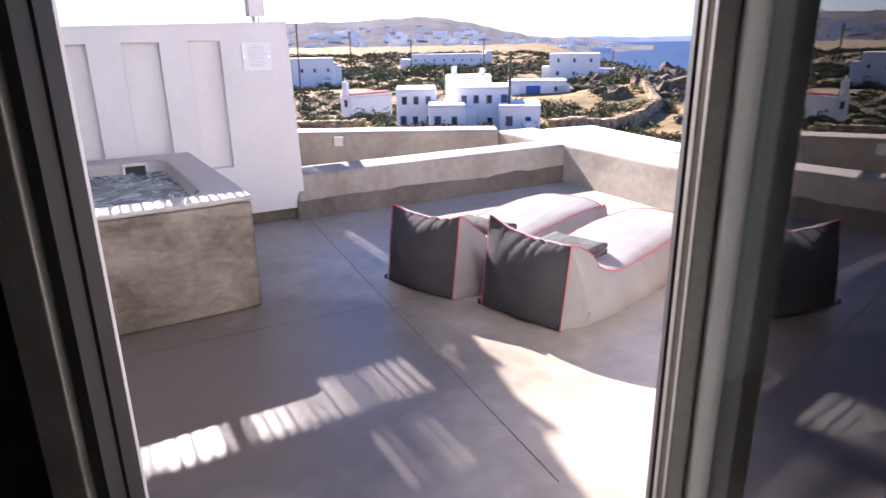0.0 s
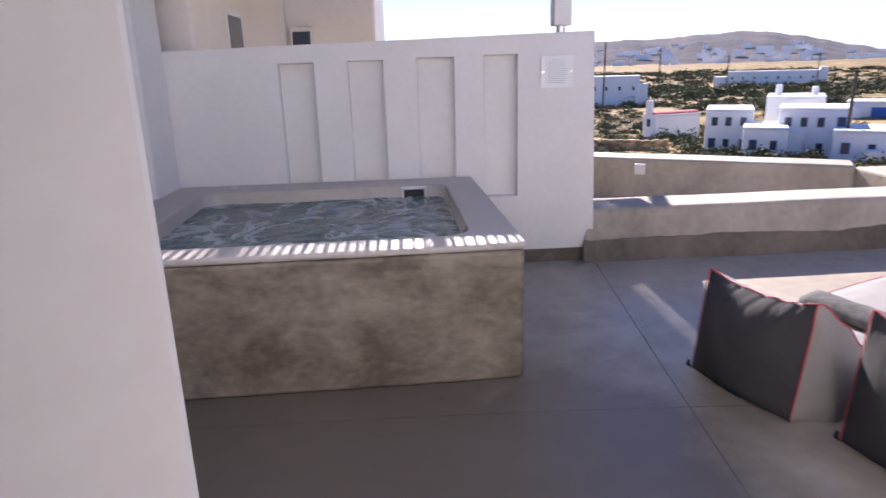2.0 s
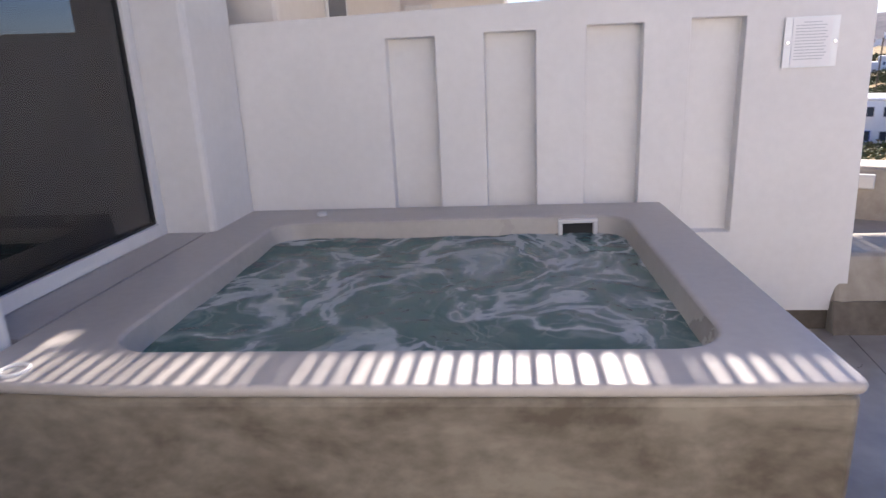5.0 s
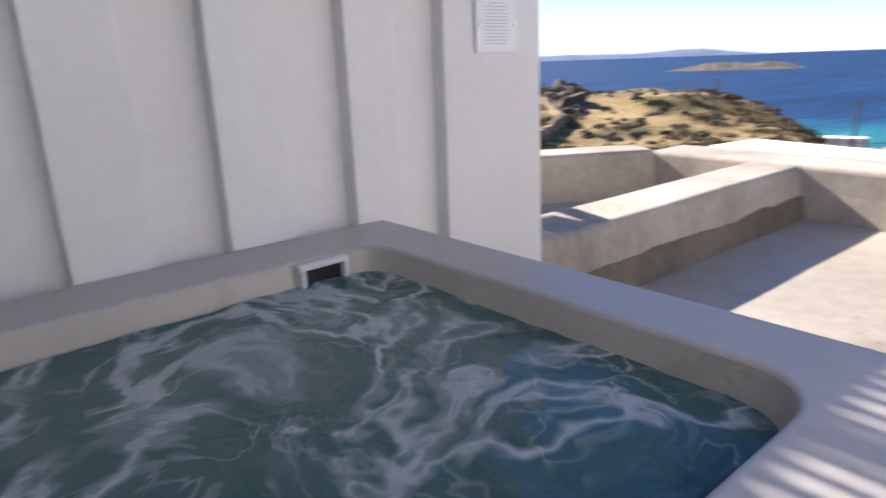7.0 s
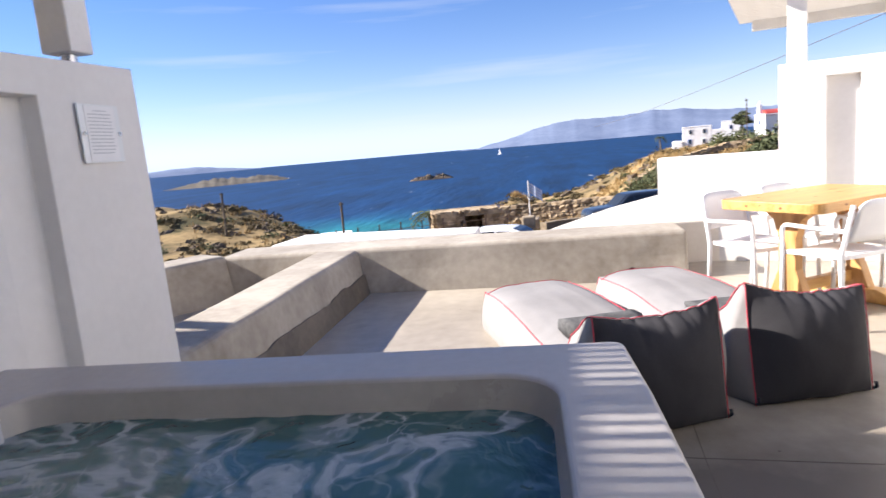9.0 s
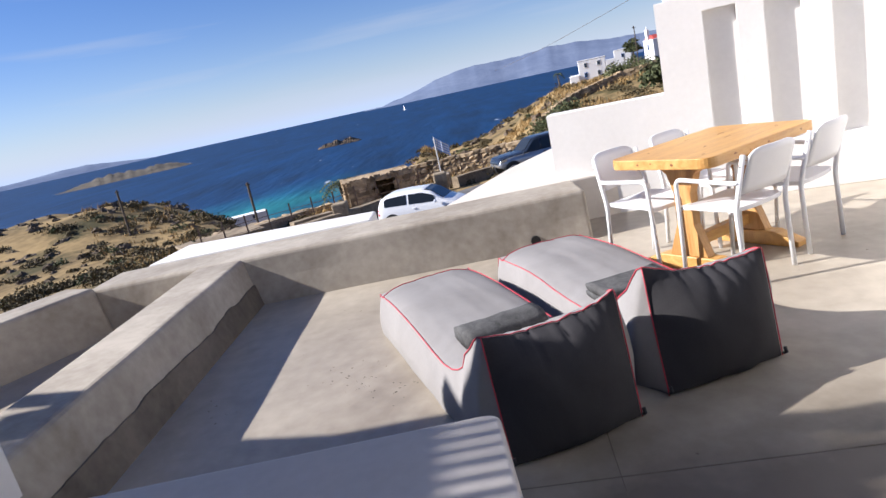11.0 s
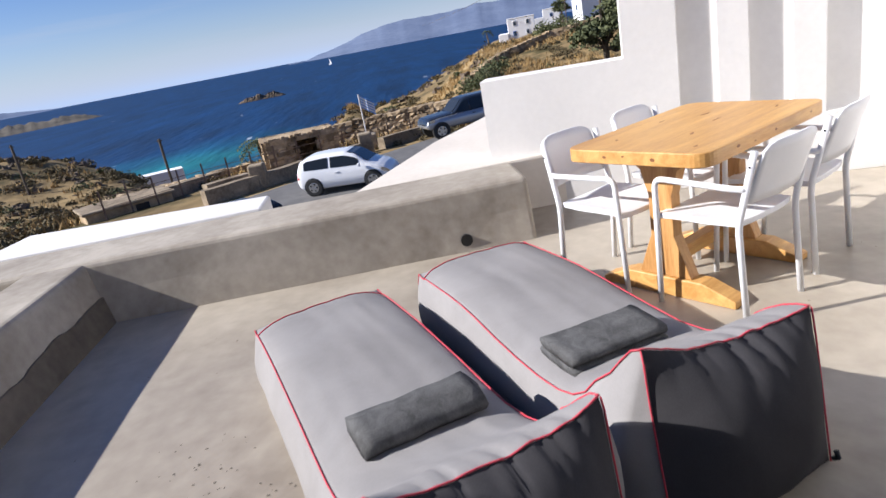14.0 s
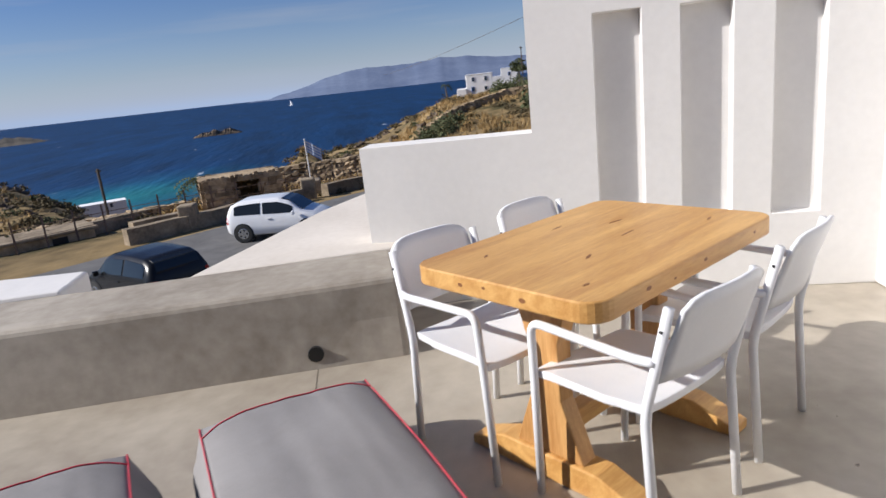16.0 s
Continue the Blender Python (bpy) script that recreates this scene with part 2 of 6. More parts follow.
BARK = surface("grey_bark", (0.06, 0.045, 0.03), (0.14, 0.11, 0.08), 0.9, 6, 40, 0.5, 0.01)
FLAGWHITE, FLAGBLUE = plain("flag_white", (0.75, 0.75, 0.75), 0.8), plain("flag_blue", (0.16, 0.30, 0.58), 0.8)


def ground_material():
    m = surface("dry_hillside", (0.11, 0.08, 0.04), (0.35, 0.25, 0.12), 0.95, 0.05, 0.9, 0.8, 0.25, spread=(0.34, 0.66), gloss=0.1)
    n, l = m.node_tree.nodes, m.node_tree.links
    b = n["Principled BSDF"]
    ramp = next(q for q in n if q.type == "VALTORGB")
    geo = n.new("ShaderNodeTexCoord")
    nz = n.new("ShaderNodeTexNoise")
    nz.inputs["Scale"].default_value, nz.inputs["Detail"].default_value, nz.inputs["Roughness"].default_value = 0.11, 9, 0.68
    l.new(geo.outputs["Object"], nz.inputs["Vector"])
    r2 = n.new("ShaderNodeValToRGB")
    r2.color_ramp.elements[0].position, r2.color_ramp.elements[1].position = 0.53, 0.64
    l.new(nz.outputs["Fac"], r2.inputs["Fac"])
    mx = n.new("ShaderNodeMixRGB")
    mx.inputs["Color2"].default_value = (0.078, 0.068, 0.032, 1)
    l.new(r2.outputs["Color"], mx.inputs["Fac"])
    l.new(ramp.outputs["Color"], mx.inputs["Color1"])
    l.new(mx.outputs["Color"], b.inputs["Base Color"])
    return m


def sea_material():
    m = bpy.data.materials.new("wind_blown_sea")
    m.use_nodes = True
    n, l = m.node_tree.nodes, m.node_tree.links
    b = n["Principled BSDF"]
    tc = n.new("ShaderNodeTexCoord")
    # shallow turquoise water over sand in the cove
    dist = n.new("ShaderNodeVectorMath")
    dist.operation = "DISTANCE"
    dist.inputs[1].default_value = (205, 72, 0)
    l.new(tc.outputs["Object"], dist.inputs[0])
    wob = n.new("ShaderNodeTexNoise")
    wob.inputs["Scale"].default_value, wob.inputs["Detail"].default_value = 0.03, 6
    l.new(tc.outputs["Object"], wob.inputs["Vector"])
    wm = n.new("ShaderNodeMath")
    wm.operation = "MULTIPLY_ADD"
    wm.inputs[1].default_value = 60
    l.new(wob.outputs["Fac"], wm.inputs[0])
    l.new(dist.outputs["Value"], wm.inputs[2])
    ramp = n.new("ShaderNodeValToRGB")
    mr = n.new("ShaderNodeMapRange")
    mr.inputs["From Min"].default_value, mr.inputs["From Max"].default_value = 42, 110
    l.new(wm.outputs[0], mr.inputs["Value"])
    l.new(mr.outputs["Result"], ramp.inputs["Fac"])
    e = ramp.color_ramp.elements
    e[0].position, e[0].color = 0.05, (0.012, 0.135, 0.15, 1)
    e[1].position, e[1].color = 1.0, (0.003, 0.026, 0.078, 1)
    mid = e.new(0.5)
    mid.color = (0.005, 0.055, 0.105, 1)
    # short crests that break white
    mp = n.new("ShaderNodeMapping")
    mp.inputs["Scale"].default_value = (0.017, 0.075, 1)
    mp.inputs["Rotation"].default_value = (0, 0, radians(18))
    l.new(tc.outputs["Object"], mp.inputs["Vector"])
    caps = n.new("ShaderNodeTexNoise")
    caps.inputs["Scale"].default_value, caps.inputs["Detail"].default_value, caps.inputs["Roughness"].default_value = 1.0, 7, 0.65
    l.new(mp.outputs["Vector"], caps.inputs["Vector"])
    cr = n.new("ShaderNodeValToRGB")
    cr.color_ramp.elements[0].position, cr.color_ramp.elements[1].position = 0.665, 0.74
    l.new(caps.outputs["Fac"], cr.inputs["Fac"])
    mx = n.new("ShaderNodeMixRGB")
    mx.inputs["Color2"].default_value = (0.55, 0.6, 0.66, 1)
    l.new(cr.outputs["Color"], mx.inputs["Fac"])
    # wind streaks, darker and lighter bands of ruffled water
    bands = n.new("ShaderNodeTexNoise")
    bands.inputs["Scale"].default_value, bands.inputs["Detail"].default_value, bands.inputs["Roughness"].default_value = 0.55, 8, 0.75
    l.new(mp.outputs["Vector"], bands.inputs["Vector"])
    br = n.new("ShaderNodeMapRange")
    br.inputs["From Min"].default_value, br.inputs["From Max"].default_value = 0.3, 0.7
    br.inputs["To Min"].default_value, br.inputs["To Max"].default_value = 0.35, 1.9
    l.new(bands.outputs["Fac"], br.inputs["Value"])
    tone = n.new("ShaderNodeVectorMath")
    tone.operation = "SCALE"
    l.new(ramp.outputs["Color"], tone.inputs[0])
    l.new(br.outputs["Result"], tone.inputs["Scale"])
    l.new(tone.outputs["Vector"], mx.inputs["Color1"])
    l.new(mx.outputs["Color"], b.inputs["Base Color"])
    b.inputs["Roughness"].default_value = 0.55
    b.inputs["Specular IOR Level"].default_value = 0.16
    wv = n.new("ShaderNodeTexNoise")
    wv.inputs["Scale"].default_value, wv.inputs["Detail"].default_value = 3.0, 6
    l.new(mp.outputs["Vector"], wv.inputs["Vector"])
    bp = n.new("ShaderNodeBump")
    bp.inputs["Strength"].default_value, bp.inputs["Distance"].default_value = 0.7, 1.2
    l.new(wv.outputs["Fac"], bp.inputs["Height"])
    l.new(bp.outputs["Normal"], b.inputs["Normal"])
    return m


def tub_water():
    """Churned blue-green water with streaks of foam."""
    m = bpy.data.materials.new("tub_water")
    m.use_nodes = True
    n, l = m.node_tree.nodes, m.node_tree.links
    b = n["Principled BSDF"]
    tc = n.new("ShaderNodeTexCoord")
    warp = n.new("ShaderNodeTexNoise")
    warp.inputs["Scale"].default_value, warp.inputs["Detail"].default_value = 1.5, 4
    l.new(tc.outputs["Object"], warp.inputs["Vector"])
    sc = n.new("ShaderNodeVectorMath")
    sc.operation = "SCALE"
    sc.inputs["Scale"].default_value = 0.55
    l.new(warp.outputs["Color"], sc.inputs[0])
    ad = n.new("ShaderNodeVectorMath")
    l.new(tc.outputs["Object"], ad.inputs[0])
    l.new(sc.outputs["Vector"], ad.inputs[1])
    def streaks(scale, width, top):
        nz = n.new("ShaderNodeTexNoise")
        nz.inputs["Scale"].default_value, nz.inputs["Detail"].default_value, nz.inputs["Roughness"].default_value, nz.inputs["Distortion"].default_value = scale, 3, 0.5, 0.9
        l.new(ad.outputs["Vector"], nz.inputs["Vector"])
        off, ab, rp = n.new("ShaderNodeMath"), n.new("ShaderNodeMath"), n.new("ShaderNodeValToRGB")
        off.operation, off.inputs[1].default_value, ab.operation = "SUBTRACT", 0.5, "ABSOLUTE"
        l.new(nz.outputs["Fac"], off.inputs[0])
        l.new(off.outputs[0], ab.inputs[0])
        rp.color_ramp.elements[0].position, rp.color_ramp.elements[0].color = 0.0, (top, top, top, 1)
        rp.color_ramp.elements[1].position, rp.color_ramp.elements[1].color = width, (0, 0, 0, 1)
        l.new(ab.outputs[0], rp.inputs["Fac"])
        return rp
    r1, r2 = streaks(1.9, 0.046, 0.95), streaks(4.6, 0.034, 0.65)
    patch = n.new("ShaderNodeTexNoise")
    patch.inputs["Scale"].default_value, patch.inputs["Detail"].default_value = 2.2, 7
    l.new(ad.outputs["Vector"], patch.inputs["Vector"])
    pr = n.new("ShaderNodeValToRGB")
    pr.color_ramp.elements[0].position, pr.color_ramp.elements[1].position = 0.40, 0.60
    l.new(patch.outputs["Fac"], pr.inputs["Fac"])
    s1 = n.new("ShaderNodeMath")
    s1.operation = "MULTIPLY"
    l.new(r2.outputs["Color"], s1.inputs[0])
    l.new(pr.outputs["Color"], s1.inputs[1])
    s0 = n.new("ShaderNodeMath")
    s0.operation = "MULTIPLY"
    l.new(r1.outputs["Color"], s0.inputs[0])
    pa = n.new("ShaderNodeMath")
    pa.inputs[1].default_value = 0.45
    l.new(pr.outputs["Color"], pa.inputs[0])
    l.new(pa.outputs[0], s0.inputs[1])
    s2 = n.new("ShaderNodeMath")
    s2.use_clamp = True
    l.new(s0.outputs[0], s2.inputs[0])
    l.new(s1.outputs[0], s2.inputs[1])
    fine = n.new("ShaderNodeTexNoise")
    fine.inputs["Scale"].default_value, fine.inputs["Detail"].default_value = 26, 6
    l.new(ad.outputs["Vector"], fine.inputs["Vector"])
    fm = n.new("ShaderNodeMath")
    fm.operation = "MULTIPLY_ADD"
    fm.inputs[1].default_value, fm.inputs[2].default_value = 0.9, 0.25
    l.new(fine.outputs["Fac"], fm.inputs[0])
    s3 = n.new("ShaderNodeMath")
    s3.operation, s3.use_clamp = "MULTIPLY", True
    l.new(s2.outputs[0], s3.inputs[0])
    l.new(fm.outputs[0], s3.inputs[1])
    mx = n.new("ShaderNodeMixRGB")
    mx.inputs["Color1"].default_value, mx.inputs["Color2"].default_value = (0.050, 0.118, 0.110, 1), (0.50, 0.54, 0.54, 1)
    l.new(s3.outputs[0], mx.inputs["Fac"])
    l.new(mx.outputs["Color"], b.inputs["Base Color"])
    rr = n.new("ShaderNodeMapRange")
    rr.inputs["To Min"].default_value, rr.inputs["To Max"].default_value = 0.04, 0.6
    l.new(s3.outputs[0], rr.inputs["Value"])
    l.new(rr.outputs["Result"], b.inputs["Roughness"])
    b.inputs["IOR"].default_value = 1.33
    wave = n.new("ShaderNodeTexNoise")
    wave.inputs["Scale"].default_value, wave.inputs["Detail"].default_value = 9, 3
    l.new(ad.outputs["Vector"], wave.inputs["Vector"])
    bp = n.new("ShaderNodeBump")
    bp.inputs["Strength"].default_value, bp.inputs["Distance"].default_value = 0.5, 0.03
    l.new(wave.outputs["Fac"], bp.inputs["Height"])
    l.new(bp.outputs["Normal"], b.inputs["Normal"])
    return m


GROUND, SEA, TUBWATER = ground_material(), sea_material(), tub_water()


# ---- building helpers ----
def part(name, bm, material, parent=None, label="", bevel=0.0, smooth=False, segments=2):
    me = bpy.data.meshes.new(name)
    bmesh.ops.recalc_face_normals(bm, faces=bm.faces)
    bm.to_mesh(me)
    bm.free()
    me.materials.append(material)
    if smooth:
        me.polygons.foreach_set("use_smooth", [True] * len(me.polygons))
    ob = new(name, me)
    ob.parent = parent
    if label:
        ob["label"] = label
    if bevel:
        md = ob.modifiers.new("bevel", "BEVEL")
        md.width, md.segments, md.limit_method, md.angle_limit = bevel, segments, "ANGLE", radians(40)
    return ob


def thing(name, m, label, category, group="", kind=""):
    e = new(name)
    e.matrix_world = m
    return tagged(e, label, category, group, kind)


def box(bm, x0, x1, y0, y1, z0, z1, m=None):
    v = [bm.verts.new((x, y, z)) for z in (z0, z1) for x, y in ((x0, y0), (x1, y0), (x1, y1), (x0, y1))]
    for f in ((3, 2, 1, 0), (4, 5, 6, 7), (0, 1, 5, 4), (1, 2, 6, 5), (2, 3, 7, 6), (3, 0, 4, 7)):
        bm.faces.new([v[i] for i in f])
    if m is not None:
        bmesh.ops.transform(bm, matrix=m, verts=v)
    return v


def boxes(*rows):
    bm = bmesh.new()
    for r in rows:
        box(bm, *r)
    return bm


def prism(poly, z0, z1, bm=None):
    bm = bm or bmesh.new()
    lo, hi = [bm.verts.new((x, y, z0)) for x, y in poly], [bm.verts.new((x, y, z1)) for x, y in poly]
    bm.faces.new(lo[::-1])
    bm.faces.new(hi)
    for i in range(len(poly)):
        j = (i + 1) % len(poly)
        bm.faces.new((lo[i], lo[j], hi[j], hi[i]))
    return bm


def tube(points, r, seg=8, bm=None, closed=False, radii=None):
    """A round bar swept along points."""
    bm = bm or bmesh.new()
    pts = [Vector(p) for p in points]
    rings, n = [], len(pts)
    side = None
    for i, p in enumerate(pts):
        a, c = pts[max(i - 1, 0)], pts[min(i + 1, n - 1)]
        if closed:
            a, c = pts[i - 1], pts[(i + 1) % n]
        t = (c - a).normalized()
        if side is None:
            side = t.orthogonal().normalized()
        side = (side - t * side.dot(t)).normalized()
        up = t.cross(side)
        rad = radii[i] if radii else r
        rings.append([bm.verts.new(p + (side * math.cos(w) + up * math.sin(w)) * rad) for w in (k * math.tau / seg for k in range(seg))])
    for i in range(n if closed else n - 1):
        p, q = rings[i], rings[(i + 1) % n]
        for k in range(seg):
            bm.faces.new((p[k], p[(k + 1) % seg], q[(k + 1) % seg], q[k]))
    if not closed:
        bm.faces.new(rings[0][::-1])
        bm.faces.new(rings[-1])
    return bm


def arc(points, r, steps=5):
    """A polyline with its inner corners rounded to radius r."""
    p = [Vector(q) for q in points]
    out = [p[0]]
    for a, b, c in zip(p, p[1:], p[2:]):
        u, w = (a - b).normalized(), (c - b).normalized()
        s, e = b + u * r, b + w * r
        for k in range(steps + 1):
            t = k / steps
            out.append(s * (1 - t) ** 2 + b * 2 * t * (1 - t) + e * t * t)
    return out + [p[-1]]


def rounded(x0, x1, y0, y1, r, steps=6):
    pts = []
    for cx, cy, a0 in ((x1 - r, y1 - r, 0), (x0 + r, y1 - r, 90), (x0 + r, y0 + r, 180), (x1 - r, y0 + r, 270)):
        pts += [(cx + r * math.cos(radians(a0 + 90 * k / steps)), cy + r * math.sin(radians(a0 + 90 * k / steps))) for k in range(steps + 1)]
    return pts


def niche_wall(length, top, thick, niches, low=0.0, steps=()):
    """A wall along +x whose face is y = 0 and body lies behind it (y > 0). top(s): its height. niches: (s0, s1, z0, z1, depth)."""
    bm = bmesh.new()
    ss = sorted({0.0, length, *steps, *(n[0] for n in niches), *(n[1] for n in niches)})
    zs = sorted({low, *(n[2] for n in niches), *(n[3] for n in niches)})
    grid = {}

    def vert(s, z, y):
        key = (round(s, 5), round(z, 5), round(y, 5))
        if key not in grid:
            grid[key] = bm.verts.new((s, y, z))
        return grid[key]

    def depth(s, z):
        for a, b, c, d, e in niches:
            if a < s < b and c < z < d:
                return e
        return 0.0
    lift = 1e-6
    cells = {}
    for i, (s0, s1) in enumerate(zip(ss, ss[1:])):
        ta, tb = top(s0 + lift), top(s1 - lift)
        marks = [z for z in zs if z < min(ta, tb) - 1e-4]
        for j, z0 in enumerate(marks):
            last = j == len(marks) - 1
            za, zb = (ta, tb) if last else (marks[j + 1], marks[j + 1])
            d = depth((s0 + s1) / 2, z0 + 0.001)
            cells[i, j] = (d, z0, za, last)
            bm.faces.new((vert(s0, z0, d), vert(s1, z0, d), vert(s1, zb, d), vert(s0, za, d)))
    for (i, j), (d, z0, za, last) in cells.items():
        s0, s1 = ss[i], ss[i + 1]
        side = cells.get((i + 1, j))
        if side and abs(side[0] - d) > 1e-6 and not last:
            bm.faces.new((vert(s1, z0, d), vert(s1, z0, side[0]), vert(s1, za, side[0]), vert(s1, za, d)))
        over = cells.get((i, j + 1))
        if over and abs(over[0] - d) > 1e-6:
            bm.faces.new((vert(s0, za, d), vert(s1, za, d), vert(s1, za, over[0]), vert(s0, za, over[0])))
    for i, (s0, s1) in enumerate(zip(ss, ss[1:])):
        ta, tb, e = top(s0 + lift), top(s1 - lift), cells[i, 0][0]
        bm.faces.new((vert(s0, low, thick), vert(s1, low, thick), vert(s1, tb, thick), vert(s0, ta, thick)))
        bm.faces.new((vert(s0, ta, 0), vert(s1, tb, 0), vert(s1, tb, thick), vert(s0, ta, thick)))
        bm.faces.new((vert(s0, low, e), vert(s1, low, e), vert(s1, low, thick), vert(s0, low, thick)))
        if i + 2 < len(ss) and abs(top(s1 + lift) - tb) > 1e-3:
            tn = top(s1 + lift)
            bm.faces.new((vert(s1, tb, 0), vert(s1, tn, 0), vert(s1, tn, thick), vert(s1, tb, thick)))
    for s in (0.0, length):
        t = top(lift if s == 0 else length - lift)
        bm.faces.new([vert(s, low, 0), vert(s, t, 0), vert(s, t, thick), vert(s, low, thick)])
    return bm


def along(ax, ay, bx, by):
    """The pose of a wall that starts at a and runs to b, and its length; its body lies to the left of that way."""
    return pose(ax, ay, 0, 0, 0, math.degrees(math.atan2(by - ay, bx - ax))), math.hypot(bx - ax, by - ay)


def structure(name, bm, material, label, category, bevel=0.0, m=None, smooth=False):
    ob = part(name, bm, material, None, "", bevel, smooth)
    if m is not None:
        ob.matrix_world = m
    return tagged(ob, label, category, kind="structure")


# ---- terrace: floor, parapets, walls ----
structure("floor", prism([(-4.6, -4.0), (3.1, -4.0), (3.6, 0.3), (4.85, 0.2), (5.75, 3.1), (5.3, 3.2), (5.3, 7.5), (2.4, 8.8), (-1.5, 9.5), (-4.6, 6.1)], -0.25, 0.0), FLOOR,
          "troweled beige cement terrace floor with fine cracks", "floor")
bm = bmesh.new()
for pts, w in (([(1.9, 5.86), (1.837, 5.24), (1.72, 4.1), (1.624, 3.07), (1.5, 1.8)], 0.0028), ([(-1.2, 3.75), (0.88, 3.70), (1.67, 3.66)], 0.0016), ([(1.67, 3.66), (3.2, 3.55), (4.85, 3.5)], 0.002)):
    for (xa, ya), (xb, yb) in zip(pts, pts[1:]):
        m, n = along(xa, ya, xb, yb)
        box(bm, 0, n, -w, w, 0.0, 0.0012, m)
structure("floor_joint", bm, BASE, "dark hairline joint in the cement floor", "floor joint")


def parapet(name, a, b, wide, top, label, batter=0.10):
    """A low wall from a to b; its face is on the right of the way, its body to the left."""
    m, n = along(*a, *b)
    bm = bmesh.new()
    k = max(int(n / 0.25), 2)
    rows = []
    for i in range(k + 1):
        s = n * i / k
        w = [0.008 * noise.noise((s * 1.3, j * 3.1, a[0])) for j in range(4)]
        rows.append([bm.verts.new(p) for p in ((s, -batter + w[0], -0.02), (s, -batter * 0.45 + w[1], top * 0.5), (s, w[2], top + w[3] * 0.5), (s, wide + w[0], top + w[2] * 0.5), (s, wide + 0.01, -0.02))])
    for p, q in zip(rows, rows[1:]):
        for j in range(4):
            bm.faces.new((p[j], q[j], q[j + 1], p[j + 1]))
    bm.faces.new(rows[0])
    bm.faces.new(rows[-1][::-1])
    ob = structure(name, bm, PARAPET, label, "parapet", 0.035, m)
    ob.modifiers["bevel"].segments = 3
    return ob


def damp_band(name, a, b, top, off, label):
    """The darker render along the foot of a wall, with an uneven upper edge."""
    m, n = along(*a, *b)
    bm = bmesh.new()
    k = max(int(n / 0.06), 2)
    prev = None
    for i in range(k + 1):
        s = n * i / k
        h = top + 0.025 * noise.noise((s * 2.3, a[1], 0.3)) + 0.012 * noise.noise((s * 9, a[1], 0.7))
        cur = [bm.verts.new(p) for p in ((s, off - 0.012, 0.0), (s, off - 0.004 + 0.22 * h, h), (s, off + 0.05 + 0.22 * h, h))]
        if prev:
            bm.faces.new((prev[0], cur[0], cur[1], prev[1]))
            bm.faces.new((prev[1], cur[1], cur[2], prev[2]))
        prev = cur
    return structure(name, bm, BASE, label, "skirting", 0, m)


parapet("parapet_divider", (1.82, 5.955), (5.0, 5.955), 0.41, 0.40, "low beige rendered parapet between two terraces")
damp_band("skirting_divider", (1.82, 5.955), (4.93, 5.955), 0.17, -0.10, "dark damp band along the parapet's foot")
sea = parapet("parapet_sea", (4.985, 7.35), (4.905, 3.03), 0.57, 0.405, "wide beige rendered parapet on the terrace's sea side")
parapet("parapet_outer", (2.0, 8.93), (4.95, 7.26), 0.42, 0.43, "beige rendered parapet around the next terrace")
structure("white_ledge", prism([(5.52, 4.89), (5.95, 4.89), (6.27, 6.95), (5.52, 7.05)], -4.0, 0.418), WHITE, "white plastered ledge outside the parapet", "ledge", 0.02)
structure("roof_below", prism([(5.50, 2.6), (5.50, 4.2), (7.06, 3.46), (8.4, 2.6), (9.4, -1.5), (5.3, -1.5)], -4.0, 0.398), CREAM, "cream flat roof of the lower building", "roof", 0.02)
structure("wall_below", prism([(-4.5, -4), (3.0, -4), (4.9, 0.2), (5.4, 3.0), (5.4, 7.6), (2.3, 9.0), (-4.5, 9.0)], -4.2, -0.26), WHITE, "white plastered base storey below the terrace", "wall")

# drain pipe mouth and an old round patch on the sea parapet
# Capped black stub; the dark inside of the pipe is put into its colour.
bm = tube([(4.825, 3.50, 0.077), (4.99, 3.50, 0.073)], 0.040, 16)
drain = tagged(part("drain_pipe", bm, BLACK), "drain pipe low in the parapet, its dark hole painted black", "drain pipe")
patch = tagged(part("wall_patch", tube([(4.882, 3.235, 0.17), (4.915, 3.235, 0.17)], 0.058, 18), BASE), "round filled patch of darker cement on the parapet", "wall patch")

# partition with niches
niches = [(0.90, 1.145, 0.30, 1.545, 0.075), (1.385, 1.635, 0.30, 1.55, 0.075), (1.875, 2.14, 0.30, 1.558, 0.075), (2.355, 2.60, 0.534, 1.565, 0.075)]
bm = niche_wall(3.18, lambda s: 1.648 + 0.020 * s, 0.20, niches, 0.105)
for v in bm.verts:
    if v.co.x > 3.17:
        v.co.x += 0.022 - 0.026 * v.co.z
structure("wall_north", bm, WHITE, "white plastered partition wall with four tall niches", "wall", 0.014, pose(-1.3, 5.92, 0))
structure("plinth_north", boxes((-1.3, 1.875, 5.926, 6.11, -0.01, 0.109)), BASE, "grey cement plinth under the partition", "plinth", 0.006)

# white wall beyond the dining table, with a low end
m, n = along(5.675, 3.126, 4.739, 0.438)
niches = [(1.39, 1.64, 0.435, 1.585, 0.07), (1.84, 2.10, 0.435, 1.58, 0.07), (2.305, 2.55, 0.43, 1.57, 0.07)]
structure("wall_east", niche_wall(n + 0.2, lambda s: 0.985 if s < 1.028 else 1.72, 0.24, niches, 0.0, (1.028,)), WHITE, "white plastered wall with three niches and a lower end", "wall", 0.022, m)
EAST = m
m, n = along(4.745, 0.437, 3.5, 0.787)
structure("wall_south", boxes((0, n, 0, 0.25, 0, 2.6)), WHITE, "plain white plastered wall", "wall", 0.02, m)
m, n = along(3.5, 0.787, 3.05, -0.62)
